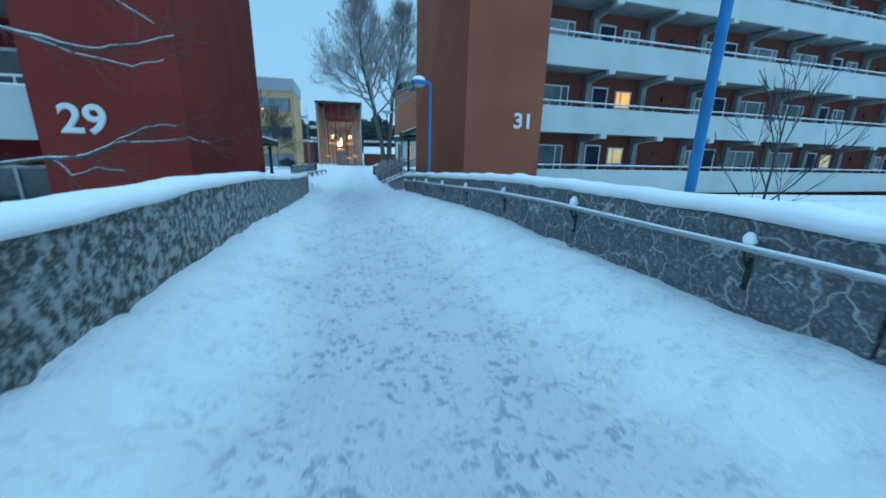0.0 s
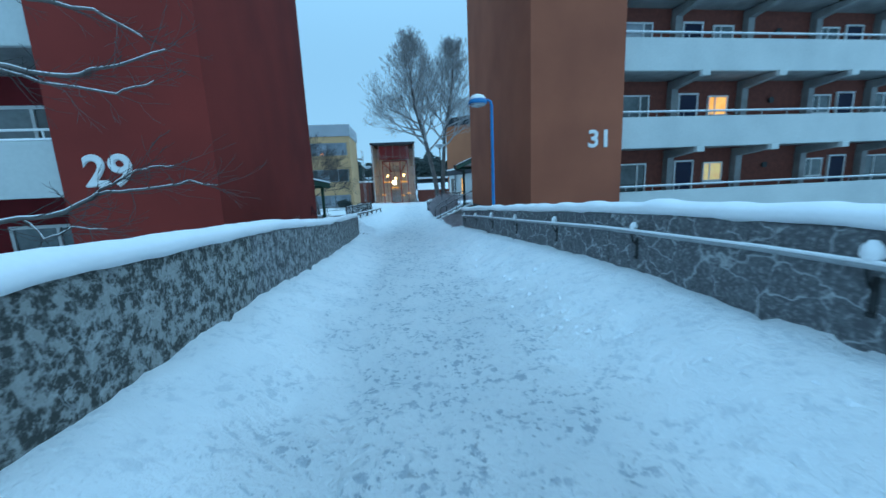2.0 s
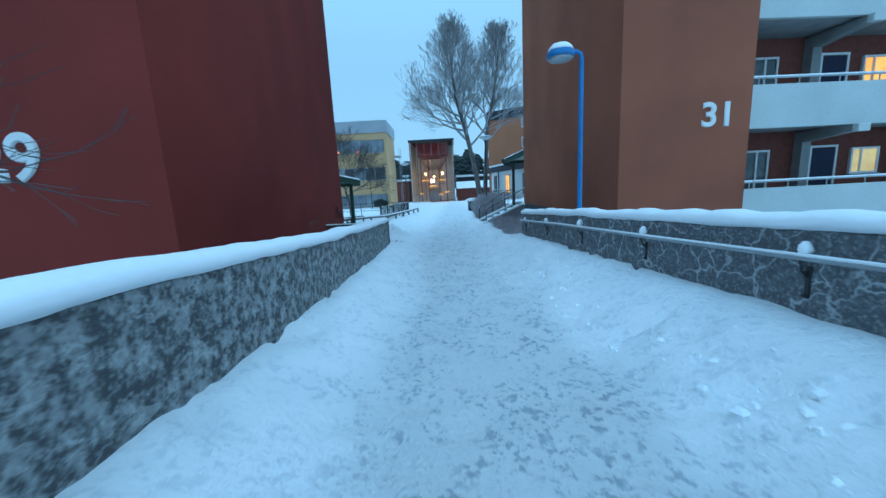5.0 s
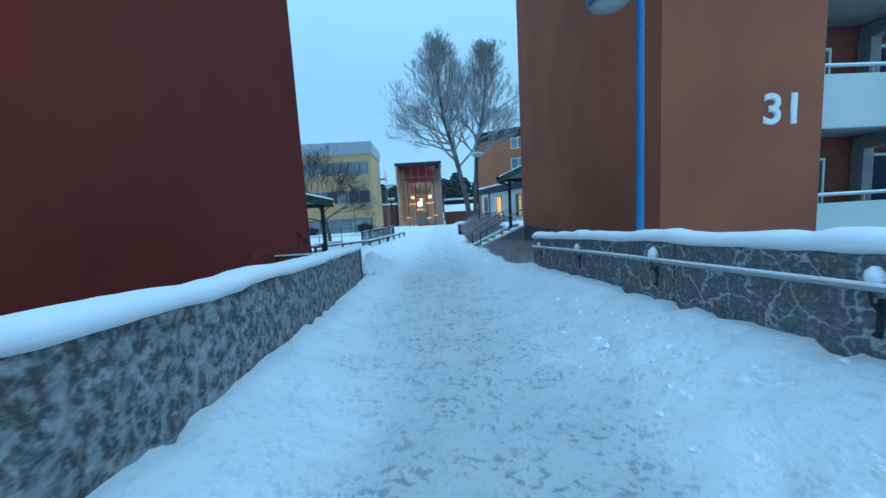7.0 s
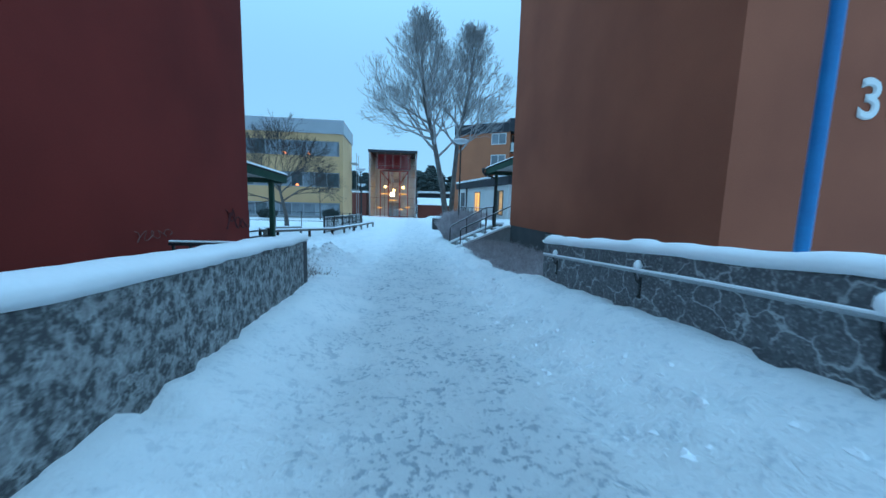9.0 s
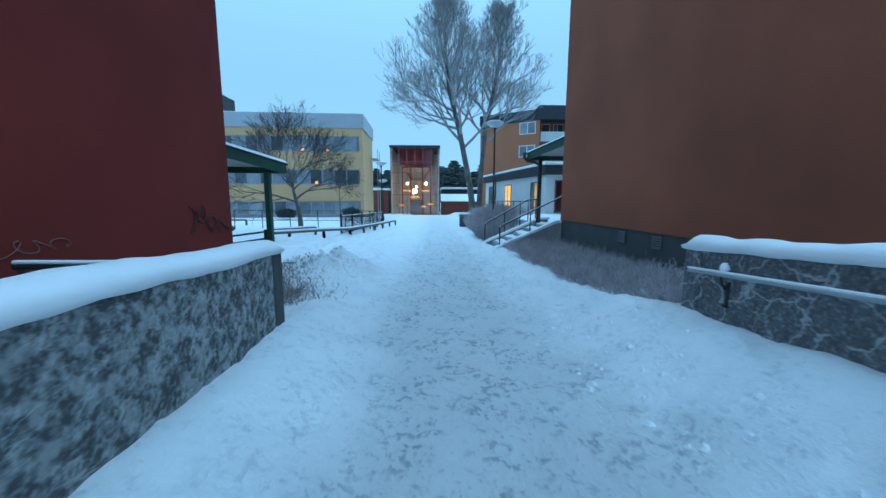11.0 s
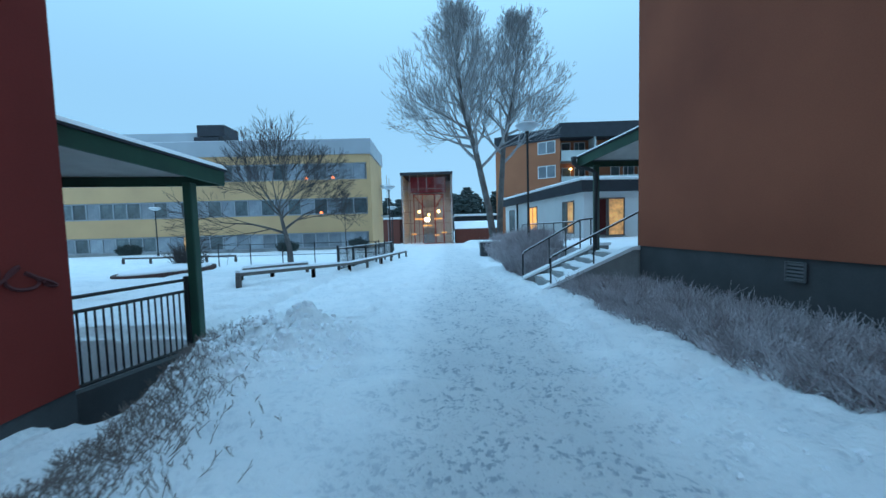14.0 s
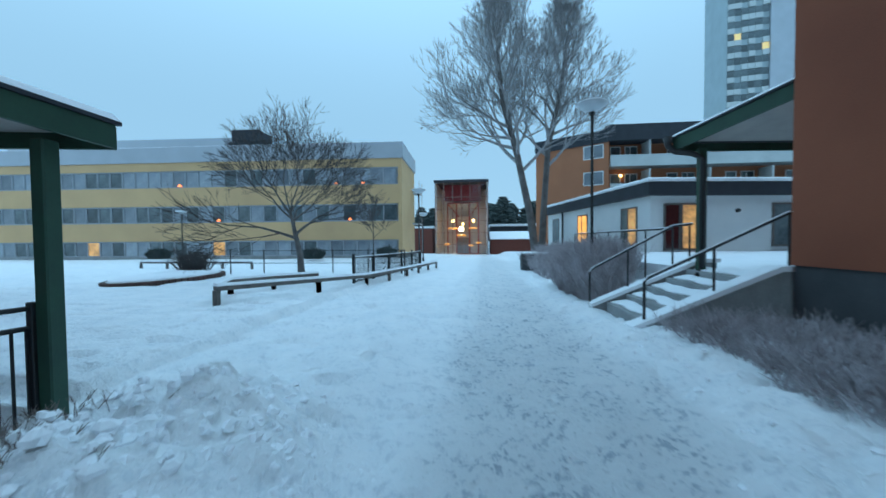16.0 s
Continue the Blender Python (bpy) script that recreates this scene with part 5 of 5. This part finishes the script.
def overhanging_tree():
    """A tree beside the ramp whose lower limbs reach across the red wall."""
    t = thing("tree", "bare snow-dusted tree overhanging from beside the ramp", "tree")
    rng = random.Random(47)
    big, fine, snow = Mesh(), Mesh(), Mesh()
    trunk = [Vector(p) for p in ((-7.0, 5.0, -3.5), (-6.9, 5.1, -1.0), (-6.7, 5.2, 0.6), (-6.6, 5.2, 3.0), (-6.7, 5.1, 6.0))]
    big.tube([tuple(p) for p in trunk], [0.16, 0.14, 0.12, 0.09, 0.05], 9)
    limbs = [
        ([(-6.7, 5.2, 0.5), (-5.7, 5.8, 0.72), (-4.6, 6.25, 0.93), (-4.0, 6.3, 1.0), (-3.62, 6.32, 1.2)], 0.034, 0.018),
        ([(-3.62, 6.32, 1.2), (-3.4, 6.34, 1.34), (-3.1, 6.38, 1.45), (-2.8, 6.4, 1.48)], 0.014, 0.005),
        ([(-3.62, 6.32, 1.2), (-3.2, 6.4, 1.22), (-2.7, 6.5, 1.30), (-2.45, 6.6, 1.24)], 0.016, 0.006),
        ([(-4.4, 6.27, 0.95), (-4.15, 6.2, 0.72), (-3.85, 6.2, 0.84), (-3.5, 6.2, 0.80)], 0.012, 0.005),
        ([(-6.6, 5.2, 2.2), (-5.5, 5.8, 2.62), (-4.6, 6.2, 2.62), (-3.8, 6.3, 2.44), (-3.3, 6.3, 2.5), (-2.65, 6.35, 2.70)], 0.036, 0.008),
        ([(-4.5, 6.2, 2.60), (-3.9, 6.25, 2.38), (-3.2, 6.3, 2.26), (-2.8, 6.3, 2.37)], 0.016, 0.006),
        ([(-6.6, 5.2, 3.0), (-5.2, 5.9, 3.35), (-4.0, 6.2, 3.2), (-3.3, 6.3, 3.08), (-2.9, 6.4, 2.85)], 0.032, 0.007),
        ([(-4.6, 6.05, 3.3), (-3.8, 6.2, 3.5), (-3.0, 6.4, 3.62), (-2.4, 6.5, 3.7)], 0.016, 0.006),
        ([(-6.65, 5.15, 4.0), (-5.4, 5.7, 4.6), (-4.2, 6.1, 4.5), (-3.0, 6.4, 4.2)], 0.034, 0.008),
        ([(-6.7, 5.1, 5.0), (-7.6, 5.6, 6.0), (-8.2, 6.2, 6.8)], 0.05, 0.02),
        ([(-6.7, 5.1, 5.4), (-6.2, 4.4, 6.6), (-5.6, 4.0, 7.6)], 0.05, 0.02),
    ]
    for pts, r0, r1 in limbs:
        pts = [Vector(p) for p in pts]
        path = []
        for a, b in zip(pts, pts[1:]):
            for k in range(4):
                path.append(a.lerp(b, k / 4) + Vector((rng.uniform(-1, 1), rng.uniform(-1, 1), rng.uniform(-1, 1))) * 0.018)
        path.append(pts[-1])
        n = len(path)
        rad = [r0 + (r1 - r0) * i / (n - 1) for i in range(n)]
        big.tube([tuple(p) for p in path], rad, 6)
        snow.tube([tuple(p + Vector((0, 0, 0.75 * r + 0.003))) for p, r in zip(path, rad)], [0.42 * r + 0.001 for r in rad], 5)
        for i in range(2, n):
            for _ in range(2 if rng.random() < 0.6 else 1):
                d = ((path[i] - path[i - 1]).normalized() + Vector((rng.uniform(-0.9, 0.9), rng.uniform(-0.9, 0.9), rng.uniform(-0.9, 0.6)))).normalized()
                grow(fine, fine, path[i], d, rng.uniform(0.12, 0.34), max(0.0045, rad[i] * 0.35), 3, 5, rng, up=-0.02, cut=0.0028, split=(1, 2), angle=(14, 38), wiggle=0.2)
    t.location = (-0.1, 0, 0.18)
    part("trunk", big, BARK, t, "trunk and reaching limbs", smooth=True)
    part("crown", fine, DARKTWIG, t, "fine dark twigs")
    part("branch_snow", snow, SNOW, t, "snow lying along the limbs", smooth=True)


overhanging_tree()
tree("thin bare sapling behind the parapet", (7.4, 5.5, -3.4), [(7.4, 5.5, -1.2), (7.45, 5.5, 0.5), (7.5, 5.5, 2.2)],
     fan(8, 0.55, 0.98, 35, 70, 1.0, 0.6, 5), 53, DARKTWIG, DARKTWIG, 3, 1, 0.045, 0.007, up=0.3)
tree("thin bare sapling by the yellow building", (-9.6, 46, -1.3), [(-9.6, 46, 0.6), (-9.6, 46, 3.0)], fan(8, 0.5, 0.98, 40, 70, 0.9, 0.5, 6), 54, DARKTWIG, DARKTWIG, 4, 1, 0.05, 0.012, up=0.3)


# ---- shrubs and hedges: stuff of many twigs ----
def thicket(name, label, spots, height, n, mat, seed, r=0.004, lean=0.5, forks=2):
    """Frosted twigs standing on given (x, y, z) spots."""
    rng = random.Random(seed)
    mb = Mesh()
    for _ in range(n):
        x, y, z, h = spots(rng)
        h *= height * rng.uniform(0.55, 1.1)
        d = Vector((rng.uniform(-lean, lean), rng.uniform(-lean, lean), 1)).normalized()
        p = Vector((x, y, z - 0.03))
        mid = p + d * h * 0.55
        d2 = (d + Vector((rng.uniform(-0.5, 0.5), rng.uniform(-0.5, 0.5), 0.1))).normalized()
        mb.tube([tuple(p), tuple(mid), tuple(mid + d2 * h * 0.5)], [r * 1.3, r, r * 0.7], 3, cap=False)
        for _ in range(forks):
            d3 = (d + Vector((rng.uniform(-1, 1), rng.uniform(-1, 1), rng.uniform(-0.1, 0.7)))).normalized()
            q = p + d * h * rng.uniform(0.3, 0.9)
            mb.tube([tuple(q), tuple(q + d3 * h * rng.uniform(0.2, 0.45))], [r * 0.8, r * 0.6], 3, cap=False)
    return tagged(part(name, mb, mat), label, "hedge", kind="stuff")


def bed(rng):
    y = rng.uniform(15.45, 23.5)
    wall = 3.82 - 0.0734 * (y - 14.48)
    lo = 1.72 - 0.045 * (y - 15.4) + 0.12 * math.sin(y * 2.3)
    k = rng.random()
    x = lo + (wall - 0.05 - lo) * k
    return x, y, ground_z(x, y, False), 0.55 + 0.45 * min(1, k * 2.5)


thicket("hedge", "low frosted brown shrubs along the ochre wall", bed, 0.50, 9000, HEDGE, 3, 0.0042, 1.15, 4)


def rail_bush(rng):
    w, k = rng.uniform(0, 2 * math.pi), math.sqrt(rng.random())
    x, y = 1.75 + 0.75 * k * math.cos(w), 28.6 + 2.2 * k * math.sin(w)
    return x, y, ground_z(x, y, False), 1.15 - 0.5 * k * k


thicket("shrub", "rounded frosted grey shrub beside the stair railing", rail_bush, 1.15, 4500, HEDGE, 4, 0.006, 0.55, 3)


def tree_bush(rng):
    x, y = rng.uniform(1.2, 4.6), rng.uniform(32, 40)
    return x, y, ground_z(x, y, False), 1.0


thicket("shrub", "frosted low bushes at the foot of the poplars", tree_bush, 0.9, 3000, HEDGE, 9, 0.008, 0.6, 3)


def left_bank(rng):
    y = 16.6 + 3.5 * rng.random()
    edge = -4.72 + 0.36 * (20.5 - y)
    x = edge + 0.06 + abs(rng.gauss(0, 0.42))
    return x, y, ground_z(x, y, False), 0.7


thicket("dead_stalks", "withered brown stalks poking through the snowbank", left_bank, 0.19, 1600, STALK, 6, 0.0026, 1.2, 3)


def clods():
    """Broken lumps of ploughed snow on the heap."""
    rng = random.Random(9)
    mb = Mesh()
    for i in range(1150):
        w, k = rng.uniform(0, 6.283), rng.random() ** 0.7
        x, y = -3.3 + 1.15 * k * math.cos(w), 19.8 + 1.45 * k * math.sin(w)
        if i > 700:
            y = rng.uniform(1.0, 25.0)
            x = axis(y) + rng.gauss(1.55, 0.28) + 0.12 * max(0, y - 15) * 0.3
            k = 0.95
        if x < -4.72 + 0.36 * (20.5 - y) + 0.12:
            continue
        s = rng.uniform(0.012, 0.050) * (1.15 - 0.5 * k)
        c = Vector((x, y, ground_z(x, y) - 0.1 * s))
        n = len(mb.v)
        for i in range(3):
            for j in range(6):
                a, h = j * 1.047 + rng.uniform(-0.3, 0.3), (-0.8, 0.15, 0.8)[i]
                r = (0.9, 1.15, 0.5)[i] * rng.uniform(0.5, 1.4)
                mb.v.append(tuple(c + Vector((r * math.cos(a), r * math.sin(a), h)) * s))
        for i in range(2):
            for j in range(6):
                m = (j + 1) % 6
                mb.f.append((n + i * 6 + j, n + i * 6 + m, n + (i + 1) * 6 + m, n + (i + 1) * 6 + j))
        mb.f.append(tuple(n + 12 + j for j in range(6)))
    tagged(part("snow_clods", mb, SNOW), "broken clods of ploughed snow in a heap and along the path", "snow heap", kind="stuff")


clods()
# the shade in the sunken areaway, added as a dark slab over its snow
tagged(part("ground_slab", Mesh().hexa([(-5.25, 16.6, -2.6), (-3.2, 16.6, -2.6), (-4.72, 20.7, -2.6), (-5.1, 20.7, -2.6), (-5.25, 16.6, -1.62), (-3.2, 16.6, -1.62), (-4.72, 20.7, -1.62), (-5.1, 20.7, -1.62)]), PLINTH), "dark slab standing in for the shade in the sunken areaway", "areaway", kind="structure")


def bed_bush(cx, cy, r):
    def spot(rng):
        w, k = rng.uniform(0, 6.28), math.sqrt(rng.random())
        x, y = cx + r * k * math.cos(w), cy + r * k * math.sin(w)
        return x, y, ground_z(x, y, False) + 0.2, 1.1 - 0.4 * k
    return spot


thicket("shrub", "dark bare bush in the snowy raised bed", bed_bush(-12.6, 31.5, 0.5), 1.1, 260, DARKTWIG, 12, 0.008, 0.6, 3)
for i, (x, y) in enumerate(((-27.5, 45.5), (-14.5, 46.0), (-8.9, 47.5))):
    thicket("shrub", "dark evergreen shrub before the yellow building", bed_bush(x, y, 0.7), 0.85, 700, PINE, 20 + i, 0.02, 0.7, 3)


# ---- distant pines ----
def pine(x, y, z, h, rng):
    mb = Mesh().tube([(x, y, z), (x, y, z + h)], [0.22, 0.04], 6)
    t = thing("pine_tree", "dark distant pine with an uneven crown", "tree", group="distant pines")
    part("trunk", mb, BARK, t)
    cr = Mesh()
    for i in range(230):
        k = rng.random() ** 0.8
        zz = z + h * (0.35 + 0.65 * k)
        rad = (1 - k) ** 0.6 * h * 0.20 * rng.uniform(0.4, 1.1)
        w = rng.uniform(0, 6.283)
        c = Vector((x + rad * math.cos(w), y + rad * math.sin(w), zz))
        s = h * rng.uniform(0.03, 0.07)
        u = Vector((math.cos(w), math.sin(w), rng.uniform(-0.2, 0.4))) * s * 1.5
        v = Vector((-math.sin(w), math.cos(w), rng.uniform(-0.3, 0.3))) * s
        e = Vector((0, 0, s * 0.6))
        n = len(cr.v)
        cr.v += [tuple(c + u), tuple(c + v), tuple(c - u), tuple(c - v), tuple(c + e), tuple(c - e)]
        cr.f += [(n, n + 1, n + 4), (n + 1, n + 2, n + 4), (n + 2, n + 3, n + 4), (n + 3, n, n + 4), (n + 1, n, n + 5), (n + 2, n + 1, n + 5), (n + 3, n + 2, n + 5), (n, n + 3, n + 5)]
    part("crown", cr, PINE, t, "dark green needles")
    return t


rng = random.Random(77)
pines = [pine(0, 0, 0, h, rng) for h in (11.0, 12.5, 10.0)]
for i in range(34):
    x = -30 + i * 1.9 + rng.uniform(-0.7, 0.7)
    copy_thing(pines[i % 3], pose(x, 100 + rng.uniform(0, 22), -3 - 1.5 * rng.random(), 0, 0, rng.uniform(0, 360)))
for i, p in enumerate(pines):
    p.matrix_world = pose(2.2 + 1.5 * i, 98 + 2 * i, -3.2)
